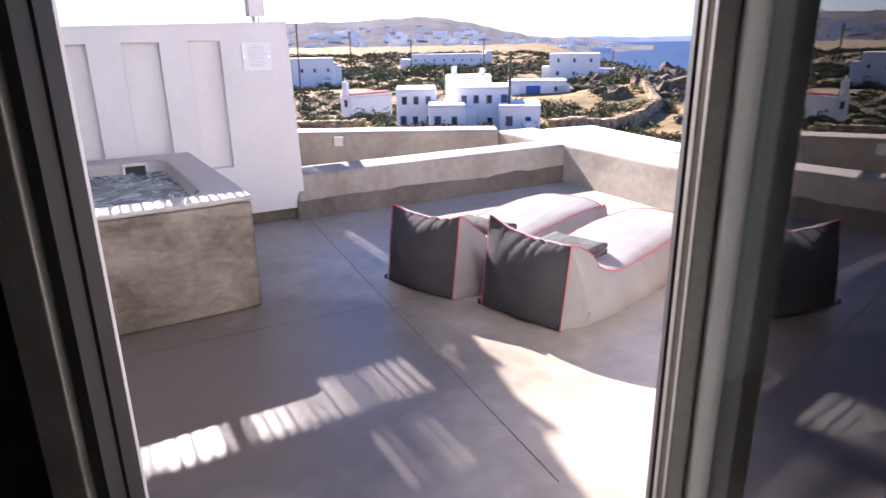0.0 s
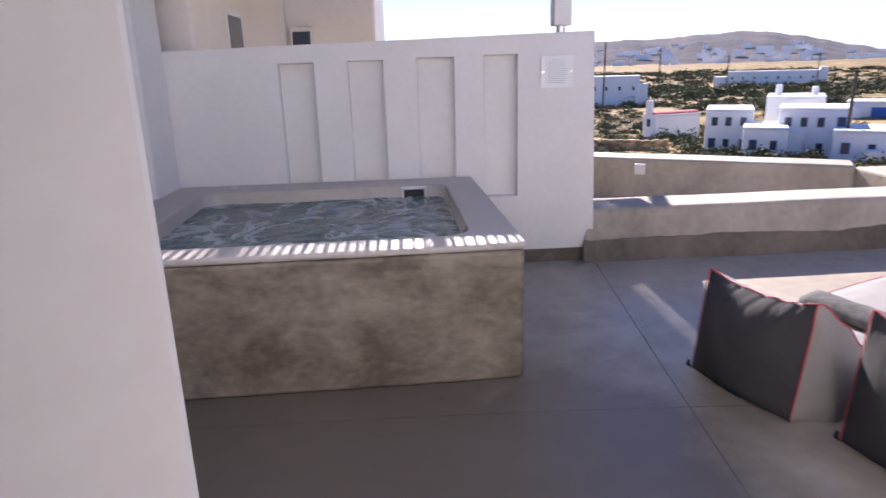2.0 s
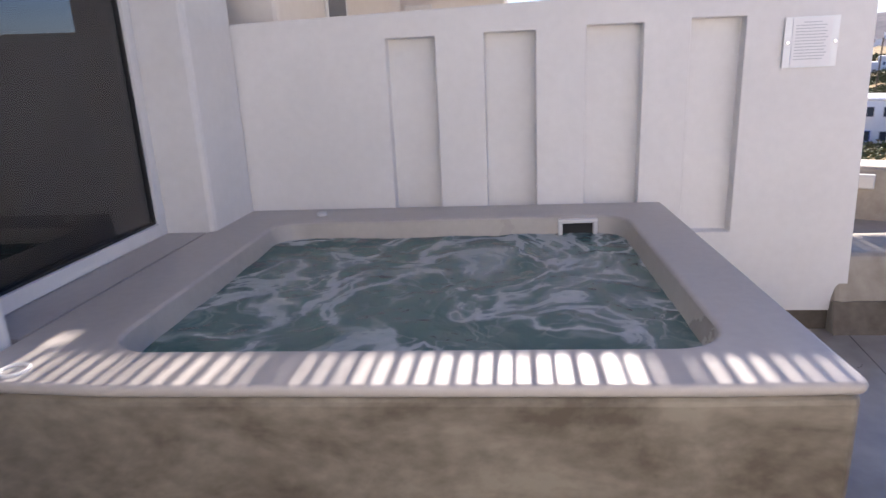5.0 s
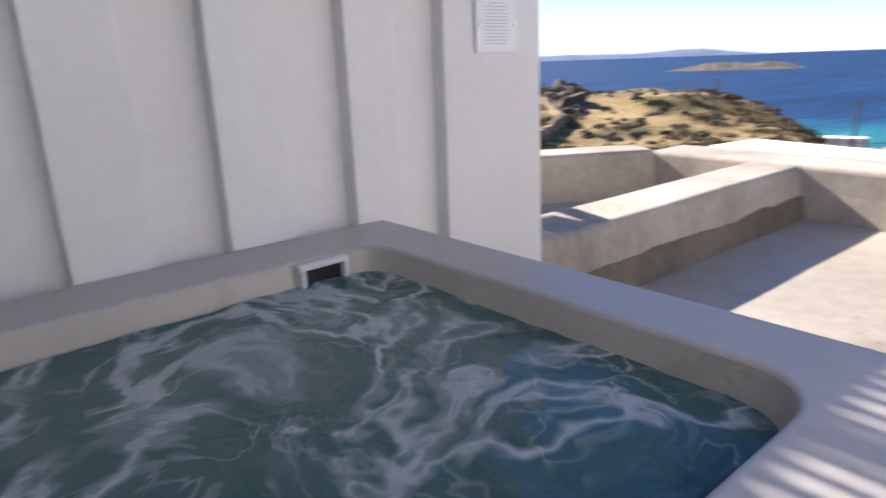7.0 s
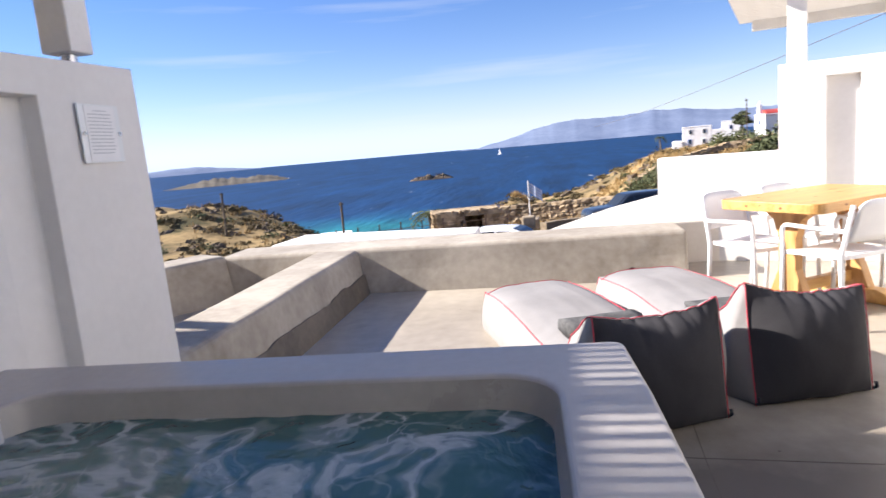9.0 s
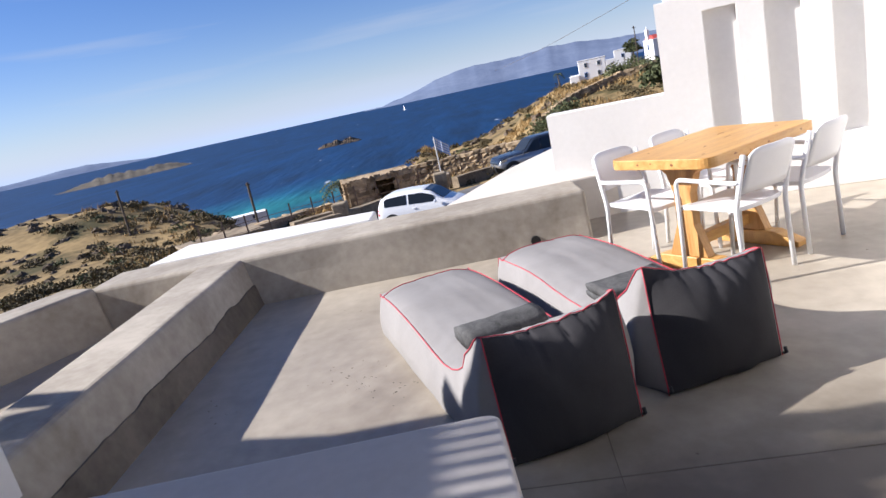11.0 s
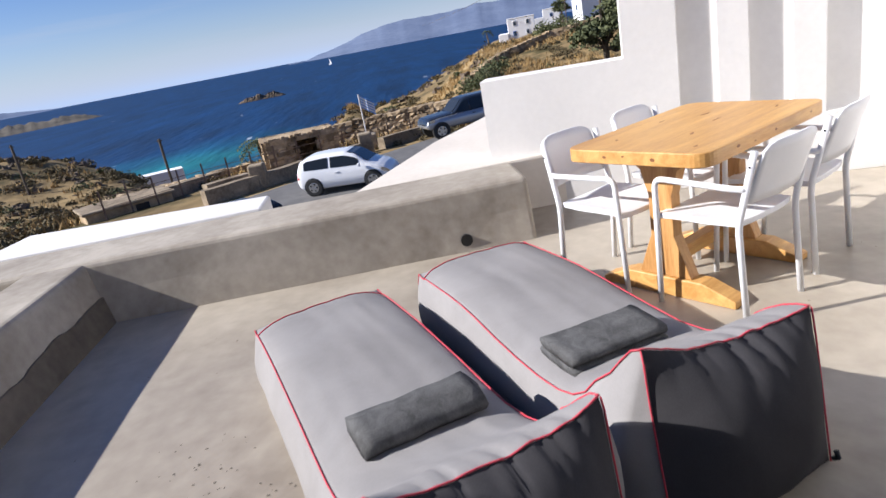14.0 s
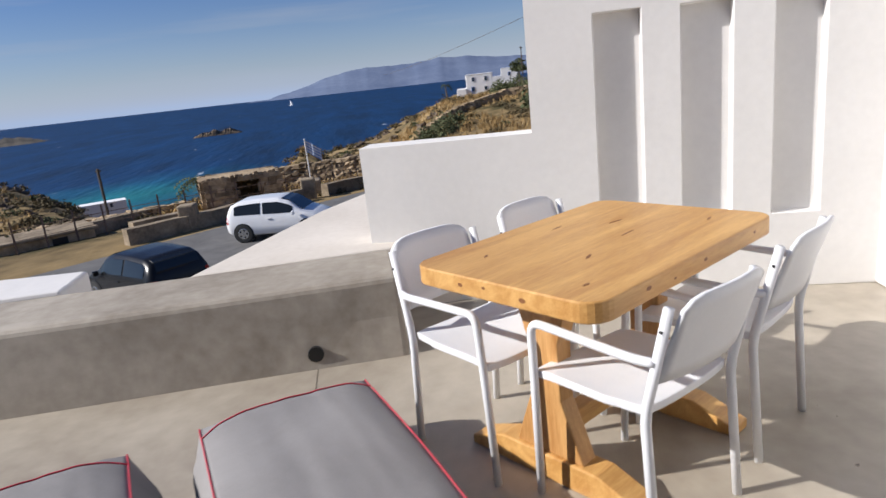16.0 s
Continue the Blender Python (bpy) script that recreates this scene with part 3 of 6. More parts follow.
structure("wall_south_return", boxes((0.254, n, 0, 0.25, 0, 2.6)), WHITE, "plain white plastered wall", "wall", 0.02, m)

# ---- house: facade by the tub, door wall, rooms ----
structure("pillar_tub", prism([(-1.60, 3.86), (-1.50, 3.86), (-1.30, 3.885), (-1.245, 3.92), (-1.24, 4.242), (-1.60, 4.242)], 0.0, 2.75), WHITE, "white plastered pillar beside the hot tub", "pillar", 0.03)
structure("pillar_corner", prism([(-1.60, 5.465), (-1.19, 5.465), (-1.175, 5.918), (-1.60, 5.918)], 0.0, 2.75), WHITE, "white plastered pillar in the tub's corner", "pillar", 0.025)
structure("wall_window_sill", boxes((-1.60, -1.425, 4.246, 5.461, 0.0, 0.69)), WHITE, "white wall under the window", "wall")
structure("lintel", boxes((-1.60, -1.30, 4.246, 5.461, 2.45, 2.75), (-1.60, -1.45, 3.35, 3.856, 2.2, 2.75)), WHITE, "white plastered lintel above window and door", "lintel")


def glazed(name, w, h, m, label, category, frame_mat=FRAME, bar=0.07, depth=0.06, bottom=None):
    """A framed pane in the x-z plane, its frame, its seal and its glass as parts."""
    t = tagged(new(name), label, category, kind="structure")
    t.matrix_world = m
    b0 = bottom or bar
    part("window_frame", boxes((0, bar, -depth / 2, depth / 2, 0, h), (w - bar, w, -depth / 2, depth / 2, 0, h), (bar, w - bar, -depth / 2, depth / 2, 0, b0), (bar, w - bar, -depth / 2, depth / 2, h - bar, h)), frame_mat, t, "", 0.004)
    part("seal", boxes((bar, bar + 0.012, -0.014, 0.014, b0, h - bar), (w - bar - 0.012, w - bar, -0.014, 0.014, b0, h - bar), (bar + 0.012, w - bar - 0.012, -0.014, 0.014, b0, b0 + 0.01)), GASKET, t, "black rubber seal")
    g = part("pane", boxes((bar, w - bar, -0.004, 0.004, b0, h - bar)), GLASS, t, "dark reflecting glass")
    g.visible_shadow = False
    return t


glazed("window_1", 1.215, 1.75, pose(-1.455, 4.246, 0.70, 0, 0, 90), "tall window with white frame and dark glass beside the tub", "window", bar=0.06)
door2 = glazed("door_2", 0.506, 2.2, pose(-1.53, 3.35, 0.0, 0, 0, 90), "white framed glass balcony door, shut", "door", bar=0.085, bottom=0.12)
part("handle", boxes((0.452, 0.476, -0.052, -0.03, 0.98, 1.12), (0.458, 0.470, -0.075, -0.05, 1.0, 1.10)), CHROME, door2, "small steel latch plate", 0.003)

DW, DWn = pose(0.191, 1.845, 0, 0, 0, math.degrees(math.atan2(-0.654, 0.757))), 1.25
structure("wall_door", boxes((-2.20, 0.0, -0.28, 0.0, 0, 2.75), (DWn, 3.80, -0.28, 0.0, 0, 2.75), (0.0, DWn, -0.28, 0.0, 2.2, 2.75)), WHITE, "white plastered house wall around the open door", "wall", 0.012, DW)
structure("door_sill", boxes((0.004, DWn - 0.004, -0.27, -0.02, 0.002, 0.016)), ALU, "grey aluminium threshold of the open door", "threshold", 0, DW)


def door_leaf(name, w, m, label, stile=None):
    """An open glazed leaf, along x from its hinge; with lock rail, seal and rails."""
    t = tagged(new(name), label, "door", kind="structure")
    t.matrix_world = m
    h = 2.16
    part("stile", boxes((0.0, 0.075, -0.03, 0.03, 0.02, h), (w - 0.075, w, -0.03, 0.03, 0.02, h)), stile or FRAME, t, "lacquered stile", 0.004)
    part("rail", boxes((0.075, w - 0.075, -0.03, 0.03, 0.02, 0.12), (0.075, w - 0.075, -0.03, 0.03, h - 0.08, h)), FRAME, t, "white lacquered rail", 0.004)
    part("seal", boxes((-0.028, -0.002, -0.026, 0.012, 0.02, h), (w + 0.002, w + 0.02, -0.026, 0.012, 0.02, h)), GASKET, t, "black rubber seal")
    part("gasket", boxes((-0.034, -0.002, -0.066, -0.028, 0.02, h)), GASKET, t, "black rubber gasket")
    part("track", boxes((0.0, 0.03, -0.062, -0.032, 0.02, h), (0.04, 0.06, -0.056, -0.032, 0.02, h)), ALU, t, "grey aluminium profile", 0.003)
    g = part("pane", boxes((0.076, w - 0.076, -0.005, 0.005, 0.121, h - 0.081)), GLASS, t, "dark reflecting glass")
    g.visible_shadow = False
    return t


door_leaf("door_1", 1.10, DW @ pose(DWn - 0.035, -0.345, 0, 0, 0, -90), "white framed glass door leaf standing open")
door_leaf("door_3", 1.0, DW @ pose(0.205, -0.36, 0, 0, 0, 180), "grey framed glass door leaf folded open on the wall", ALU)
structure("door_seal", boxes((DWn - 0.014, DWn, -0.335, -0.284, 0.02, 2.18)), GASKET, "black rubber seal on the door jamb", "door seal", 0, DW)

# plain unseen rooms behind, unlit; their dimness is also put into the colours
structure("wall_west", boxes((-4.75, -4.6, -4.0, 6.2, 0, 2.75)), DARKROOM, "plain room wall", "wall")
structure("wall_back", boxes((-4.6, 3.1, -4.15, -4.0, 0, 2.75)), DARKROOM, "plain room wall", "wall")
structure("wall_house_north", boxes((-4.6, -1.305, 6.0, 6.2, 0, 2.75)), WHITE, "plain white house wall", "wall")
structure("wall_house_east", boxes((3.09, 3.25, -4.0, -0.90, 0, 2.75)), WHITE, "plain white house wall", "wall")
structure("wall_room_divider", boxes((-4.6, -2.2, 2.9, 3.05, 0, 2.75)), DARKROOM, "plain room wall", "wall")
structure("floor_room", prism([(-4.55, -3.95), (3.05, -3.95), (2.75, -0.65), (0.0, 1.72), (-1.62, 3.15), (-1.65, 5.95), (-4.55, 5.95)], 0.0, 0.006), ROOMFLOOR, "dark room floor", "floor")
structure("ceiling", prism([(-4.75, -4.15), (3.25, -4.15), (3.25, -0.85), (0.2, 1.92), (-1.45, 3.36), (-1.22, 3.88), (-1.17, 6.0), (-1.3, 6.2), (-4.75, 6.2)], 2.754, 3.05), WHITE, "flat white roof slab over the rooms", "ceiling")

# ---- neighbouring house to the north ----
nh = thing("neighbour_house", pose(0, 0, 0), "cream plastered neighbouring house with small deep windows", "house")
part("wall", boxes((-7, -1.06, 6.3, 10.5, 0, 6.4)), FACADE, nh, "", 0.03)
part("wall", boxes((-7, 0.146, 10.52, 17, -3, 4.4)), FACADE, nh, "", 0.03)
for bx, lab in (((-1.10, -1.045, 7.25, 7.85, 1.0, 2.05), ""), ((-1.02, -0.70, 10.47, 10.54, 1.1, 2.06), ""), ((-0.25, 0.0, 10.47, 10.54, 2.5, 3.3), "")):
    w = part("window", boxes(bx), FRAME, nh, "white window frame", 0.006)
    x0, x1, y0, y1, z0, z1 = bx
    if x1 - x0 < 0.1:
        part("pane", boxes((x1 - 0.02, x1 + 0.004, y0 + 0.06, y1 - 0.06, z0 + 0.06, z1 - 0.06)), PANE, w)
    else:
        part("pane", boxes((x0 + 0.04, x1 - 0.04, y0 - 0.004, y0 + 0.02, z0 + 0.06, z1 - 0.06)), PANE, w)


# ---- pergolas ----
def pergola_north():
    """The next terrace's cane pergola; its outer beam stands on a pier behind the partition."""
    t = thing("cane_pergola", pose(0, 0, 0), "pale timber pergola with cane screens on a timber post", "pergola")
    part("foot", tube([(1.635, 6.03, 1.69), (1.635, 6.03, 1.76)], 0.032, 12), CHROME, t, "steel post foot")
    part("post", boxes((1.57, 1.70, 5.965, 6.095, 1.755, 2.44)), PALEWOOD, t, "pale square timber post", 0.006)
    sl = 0.27
    bm = bmesh.new()
    m, n = along(1.84 - sl * 1.75, 5.07, 1.84 + sl * 3.2, 10.02)
    box(bm, 0, n, -0.05, 0.05, 2.44, 2.58, m)
    part("beam", bm, PALEWOOD, t, "", 0.005)
    part("beam", boxes((-1.7, 1.7, 6.02, 6.10, 2.44, 2.56)), PALEWOOD, t, "", 0.005)
    part("beam", boxes((-0.95, 2.1, 8.2, 8.3, 2.44, 2.56)), PALEWOOD, t, "", 0.005)
    # Unseen solid sheets, added to block the sun between the cane stripes.
    for y0, y1 in ((5.1, 6.47), (6.84, 7.04), (7.40, 8.37)):
        xa, xb = 1.84 + sl * (y0 - 6.82), 1.84 + sl * (y1 - 6.82)
        xw = -1.15 if y0 < 6.1 else -0.95
        part("mat", prism([(xw, y0), (xa, y0), (xb, y1), (xw, y1)], 2.603, 2.618), CANE, t, "unseen cane sheet added to block the sun")
    for y0, y1, w0, over in ((6.46, 6.85, -0.9, 0.0), (7.03, 7.41, -1.25, 0.0), (8.36, 10.0, -0.9, -0.15)):
        bm = bmesh.new()
        x = w0
        while x < 1.84 + sl * (y1 - 6.82) + over:
            shift = 0.007 * noise.noise((x * 7, y0, 0))
            if noise.noise((x * 2.7, y0 * 1.7, 4.2)) > (-9.0 if 7.0 < y0 < 7.1 else -0.02):
                wdt = (0.0195 if 7.0 < y0 < 7.1 else 0.0236) + 0.006 * noise.noise((x * 31, 0, 0))
            else:
                wdt = 0.034
            box(bm, x - wdt + shift, x + wdt + shift, y0, y1, 2.585, 2.60)
            x += 0.050 + 0.016 * noise.noise((x * 5.0, y0, 9.0))
        part("cane_screen", bm, CANE, t, "row of pale canes")
    return t


pergola_north()
pg = thing("slatted_pergola", EAST, "white timber pergola with close slats beyond the wall", "pergola")
part("post", boxes((1.10, 1.25, 0.04, 0.19, 1.721, 2.42)), PALEWOOD, pg, "white square post", 0.006)
part("beam", boxes((0.70, 4.6, 0.06, 0.17, 2.42, 2.54)), PALEWOOD, pg, "", 0.005)
part("beam", boxes((0.70, 4.6, 3.2, 3.31, 2.42, 2.54)), PALEWOOD, pg, "", 0.005)
part("post", boxes((1.10, 1.25, 3.18, 3.33, 0.40, 2.42)), PALEWOOD, pg, "white square post", 0.006)
slat = None
for k in range(30):
    y = -0.12 + k * 0.118
    if slat is None:
        slat = part("slat", boxes((0.55, 4.7, -0.045, 0.045, 2.545, 2.575)), PALEWOOD, pg)
        slat.location = (0, y, 0)
    else:
        o = slat.copy()
        scene.collection.objects.link(o)
        o.location = (0, y, 0)

# ---- hot tub ----
tub = thing("hot_tub", pose(0, 0, 0), "square cement hot tub with polished rim and churning water", "hot tub")
INNER = rounded(-0.93, 0.76, 4.195, 5.64, 0.14, 8)


def askew(bm):
    """The tub's east and south sides run a little out of square."""
    for v in bm.verts:
        lean = 0.055 * (max(v.co.x, -0.3) - 0.45) * min(max((5.918 - v.co.y) / 0.3, 0.0), 1.0) * min(max((v.co.x + 1.23) / 0.8, 0.0), 1.0)
        v.co.x += 0.03 * (4.6 - v.co.y) * min(max((v.co.x + 1.23) / 2.2, 0.0), 1.0)
        v.co.y += lean
    return bm


def ring(x0, x1, y0, y1, z0, z1, inner, k=9, r=0.03):
    """A slab with a rounded hole and one rounded outer corner."""
    bm = bmesh.new()
    outer, edges = [], (((x1, None), (None, y1)), ((None, y1), (x0, None)), ((x0, None), (None, y0)), ((None, y0), (x1, None)))
    for i, (x, y) in enumerate(inner):
        q, j = divmod(i, k)
        first, second = edges[q]
        if j == k // 2:
            ex, ey = first[0] if first[0] is not None else second[0], first[1] if first[1] is not None else second[1]
        else:
            e = first if j < k // 2 else second
            ex, ey = (e[0] if e[0] is not None else x), (e[1] if e[1] is not None else y)
        if q == 3:
            # the free corner
            u = min(max((j - (k // 2 - 2)) / 4, 0.0), 1.0)
            if 0.0 < u < 1.0 or j in (k // 2 - 2, k // 2 + 2):
                ex, ey = x1 - r + r * math.sin(u * math.pi / 2), y0 + r - r * math.cos(u * math.pi / 2)
        outer.append((ex, ey))
    n = len(inner)
    v = [[bm.verts.new((*p, z)) for p in loop] for z in (z0, z1) for loop in (outer, inner)]
    ol, il, oh, ih = v
    for i in range(n):
        j = (i + 1) % n
        for f in ((oh[i], oh[j], ih[j], ih[i]), (ol[i], il[i], il[j], ol[j]), (ol[i], ol[j], oh[j], oh[i]), (il[i], ih[i], ih[j], il[j])):
            bm.faces.new(f)
    return bm


part("tub_wall", askew(ring(-1.228, 0.985, 3.997, 5.918, 0.0, 0.664, INNER)), TUBSIDE, tub, "mottled grey-brown cement wall", 0.022, segments=3)
part("rim", askew(ring(-1.232, 0.993, 3.990, 5.915, 0.666, 0.70, INNER)), RIM, tub, "polished grey cement rim", 0.015, segments=4)
part("rim", boxes((-1.424, -1.236, 4.247, 5.46, 0.60, 0.699)), RIM, tub, "polished grey cement ledge")
bm = bmesh.new()
loops = []
for z, inset in ((0.690, -0.004), (0.66, 0.0), (0.62, 0.012), (0.35, 0.03), (0.20, 0.08)):
    loops.append([bm.verts.new((x, y, z)) for x, y in rounded(-0.926 + inset, 0.756 - inset, 4.199 + inset, 5.636 - inset, 0.138, 8)])
for p, q in zip(loops, loops[1:]):
    for i in range(len(p)):
        j = (i + 1) % len(p)
        bm.faces.new((p[i], p[j], q[j], q[i]))
bm.faces.new(loops[-1])
part("basin", askew(bm), BASIN, tub, "smooth pale basin", smooth=True)
# water, with low swells
bm = bmesh.new()
nx, ny = 90, 72
g = [[bm.verts.new((-0.92 + 1.67 * i / nx, 4.205 + 1.425 * j / ny, 0.619 + 0.006 * noise.noise((i * 0.11, j * 0.11, 0.5)) + 0.004 * noise.noise((i * 0.3, j * 0.3, 2.0)))) for j in range(ny + 1)] for i in range(nx + 1)]
for i in range(nx):
    for j in range(ny):
        bm.faces.new((g[i][j], g[i + 1][j], g[i + 1][j + 1], g[i][j + 1]))
part("water", askew(bm), TUBWATER, tub, "blue-green churning water with white foam", smooth=True)
sk = part("skimmer", askew(boxes((0.448, 0.632, 5.60, 5.634, 0.672, 0.690), (0.448, 0.468, 5.60, 5.634, 0.615, 0.672), (0.612, 0.632, 5.60, 5.634, 0.615, 0.672))), FRAME, tub, "white skimmer mouth", 0.004)
part("flap", askew(boxes((0.470, 0.610, 5.622, 5.634, 0.615, 0.670))), BLACK, sk, "black skimmer opening")
tagged(part("air_button", tube([(-0.755, 5.76, 0.699), (-0.755, 5.76, 0.716)], 0.026, 18), FRAME, None, "", 0.004), "small round white tub button on the rim", "tub button")
tagged(part("cover_ring", tube([(-1.085 + 0.036 * math.cos(a), 4.045 + 0.036 * math.sin(a), 0.702) for a in (k * math.tau / 24 for k in range(24))], 0.006, 8, closed=True), FRAME), "white plastic ring set in the tub rim", "cover ring")

# pits and specks in the cement by the loungers
rng = random.Random(5)
verts, faces = [], []
for cx, cy, spread, count in ((3.06, 4.81, 0.10, 26), (2.83, 4.70, 0.07, 12), (2.72, 4.52, 0.06, 14), (2.90, 5.52, 0.12, 8), (1.78, 5.50, 0.02, 3), (1.80, 4.54, 0.02, 3), (3.91, 5.04, 0.3, 10), (1.3, 3.1, 0.6, 14), (3.2, 1.8, 0.6, 14)):
    for _ in range(count):
        x, y, r = rng.gauss(cx, spread), rng.gauss(cy, spread), rng.uniform(0.002, 0.007)
        base = len(verts)
        verts += [(x + r * rng.uniform(0.6, 1.3) * math.cos(k * math.tau / 7), y + r * rng.uniform(0.6, 1.3) * math.sin(k * math.tau / 7), 0.0012) for k in range(7)]
        faces.append(tuple(range(base, base + 7)))
me = bpy.data.meshes.new("floor_pits")
me.from_pydata(verts, [], faces)
me.materials.append(BASE)
tagged(new("floor_pits", me), "small dark pits in the cement floor", "pits", kind="stuff")

# notice in a clear plate on the partition
no = thing("notice", pose(1.585, 5.92, 1.435), "printed notice sheet behind a clear screwed plate", "notice")
part("plate", boxes((-0.118, 0.118, -0.016, -0.010, -0.112, 0.112)), ACRYLIC, no, "clear plastic plate", 0.001)
part("sheet", boxes((-0.086, 0.086, -0.0185, -0.0165, -0.105, 0.105)), PAPER, no, "white printed sheet")
for k in range(13):
    w = 0.070 - 0.02 * ((k * 7) % 5) / 5
    part("print_line", boxes((-0.072 if k else -0.04, (w if k else 0.04), -0.0195, -0.0186, 0.085 - k * 0.0135, 0.089 - k * 0.0135)), INK, no)
for sx in (-1, 1):
    part("screw", tube([(sx * 0.103, -0.024, 0.0), (sx * 0.103, -0.008, 0.0)], 0.008, 10), CHROME, no, "steel stand-off screw")

# outdoor socket on the next terrace's parapet
m = pose(3.12, 8.245, 0.315, 0, 0, math.degrees(math.atan2(-1.67, 2.95)))
sw = thing("outdoor_socket", m, "square white outdoor socket box on the parapet", "socket")
part("socket_box", boxes((-0.06, 0.06, -0.05, 0.0, -0.06, 0.06)), FRAME, sw, "", 0.008)
part("lid", boxes((-0.05, 0.05, -0.058, -0.051, -0.05, 0.05)), FRAME, sw, "", 0.003)


# ---- lounge furniture ----
def lounger(m, width, length, label, seed, lean=0.0):
    """A bag of canvas: a puffed back panel gathered under its ridge, a dished seat and swelling sides, piped along the seams."""
    t = thing("beanbag_lounger", m, label, "lounger", "loungers on the terrace")
    W, L = width / 2, length
    back = [(-0.015, 0.004), (-0.05, 0.02), (-0.082, 0.07), (-0.10, 0.14), (-0.108, 0.215), (-0.108, 0.285), (-0.094, 0.345), (-0.068, 0.40), (-0.034, 0.444), (0.008, 0.478)]
    R = len(back)
    prof = back + [(0.062, 0.500), (0.10, 0.492), (0.15, 0.465), (0.205, 0.425), (0.265, 0.378), (0.33, 0.33), (0.40, 0.29), (0.49, 0.26), (0.62, 0.246), (0.78, 0.254), (0.96, 0.266),
                   (L * 0.6, 0.283), (L * 0.68, 0.289), (L * 0.76, 0.290), (L * 0.84, 0.286), (L - 0.16, 0.281), (L - 0.10, 0.272), (L - 0.04, 0.247), (L - 0.005, 0.18), (L, 0.10), (L - 0.03, 0.02)]
    low = [(L - 0.2, 0.003), (L * 0.5, 0.0), (0.2, 0.003)]
    nv = 44
    rr = random.Random(int(seed * 10))
    creases = [(-0.84 + 1.66 * (i + rr.uniform(0.15, 0.85)) / 8, rr.uniform(0.026, 0.05), rr.uniform(0.15, 1.0), rr.uniform(-0.4, 0.4)) for i in range(8)]
    bm = bmesh.new()
    rows = []
    for i in range(nv + 1):
        v = -1 + 2 * i / nv
        edge = abs(v) ** 5
        row = []
        for k, (x, z) in enumerate(prof + low):
            if k < len(prof):
                ear = math.exp(-((x - 0.062) / 0.09) ** 2) * (z > 0.43)
                zz = z + ear * (0.020 * (v * v * 2 - 1.1) + lean * v)
                if 0.3 < x < L - 0.06 and z > 0.2:
                    zz -= 0.030 * edge - 0.010 * (1 - v * v)
                straight = abs(v) ** 2.6 if k < R else 0.0
                xx = x + (-0.012 + 0.14 * z - x) * straight - (0.03 * edge if x > L - 0.12 else 0.0)
                wr = 0.007 * noise.noise((x * 5 + seed, v * 2.2, z * 6)) + 0.004 * noise.noise((x * 13 + seed, v * 6, z * 12))
                # gathers run away from the ridge on both sides
                away = (0.5 - z) / 0.085 if k <= R else (x - 0.06) / 0.13
                pull = 0.0
                if away < 2.4:
                    for c, w, deep, slant in creases:
                        pull += deep * math.exp(-((v - c - slant * 0.25 * away) / w) ** 2)
                    pull *= 0.015 * math.exp(-away * away * 0.9) * (1 - edge)
                # sideways rucks low on the back
                ruck = 0.006 * math.sin(z * 46 + 3 * noise.noise((v * 1.7, z * 3, seed))) * max(0.0, abs(v) - 0.35) if 0 < k < R and z < 0.36 else 0.0
                zz = max(zz + wr * (1 if k > R else 0.5) - pull * 0.8, 0.004)
                xx += (wr + pull * 0.7 + ruck) * (1 - straight) if k <= R else 0.0
            else:
                xx, zz = x, z
            yy = v * W * (0.955 - 0.01 * max(0.0, 1 - z / 0.3) if k < R else 1 + 0.03 * math.sin(min(zz / 0.3, 1) * math.pi) * (k > R + 3) - 0.045 * (k <= R + 3))
            row.append(bm.verts.new((xx, yy, zz)))
        rows.append(row)
    n = len(rows[0])
    panel = bmesh.new()
    skin = [[panel.verts.new(row[k].co) for k in range(R + 1)] for row in rows]
    for p, q in zip(skin, skin[1:]):
        for k in range(R):
            panel.faces.new((p[k], p[k + 1], q[k + 1], q[k]))
    for p, q in zip(rows, rows[1:]):
        for k in range(R, n):
            bm.faces.new((p[k], p[(k + 1) % n], q[(k + 1) % n], q[k]))
    for sgn, row in ((-1, rows[0]), (1, rows[-1])):
        # side panels, bulging outwards between lower and upper edge
        ups = row[:len(prof)]
        last, prev = len(ups) - 1, None
        for k, u in enumerate(ups):
            base_x = min(max(u.co.x, 0.03 + 0.012 * k if k < R + 2 else 0.0), L - 0.04 - 0.02 * (last - k) if last - k < 5 else L)
            swell = (0.082 if sgn < 0 else 0.058) * min(1.0, k / R, (last - k) / 4)
            col = [u]
            for f in (0.86, 0.72, 0.56, 0.4, 0.2, 0.0):
                out = swell * math.sin(math.pi * (1 - f) * 0.66) + 0.004 * noise.noise((u.co.x * 6, f * 4, seed)) * swell / 0.03
                col.append(bm.verts.new((base_x + (u.co.x - base_x) * f ** 0.8, u.co.y + sgn * out, max(u.co.z * f, 0.002))))
            if prev:
                for a in range(6):
                    bm.faces.new((prev[a], col[a], col[a + 1], prev[a + 1]))
            prev = col
    body = part("cushion", bm, FABRIC, t, "soft light grey canvas cushion", smooth=True)
    body.data.set_sharp_from_angle(angle=radians(60))
    part("back_panel", panel, SHADED_FABRIC, t, "grey canvas back panel with shade painted into its colour", smooth=True)

    def corner(i, k, dx=0.0, lift=0.002):
        sg = -1 if i == 0 else (1 if i == nv else 0)
        return Vector(body.data.vertices[i * n + k].co) + Vector((dx, sg * 0.003, lift))
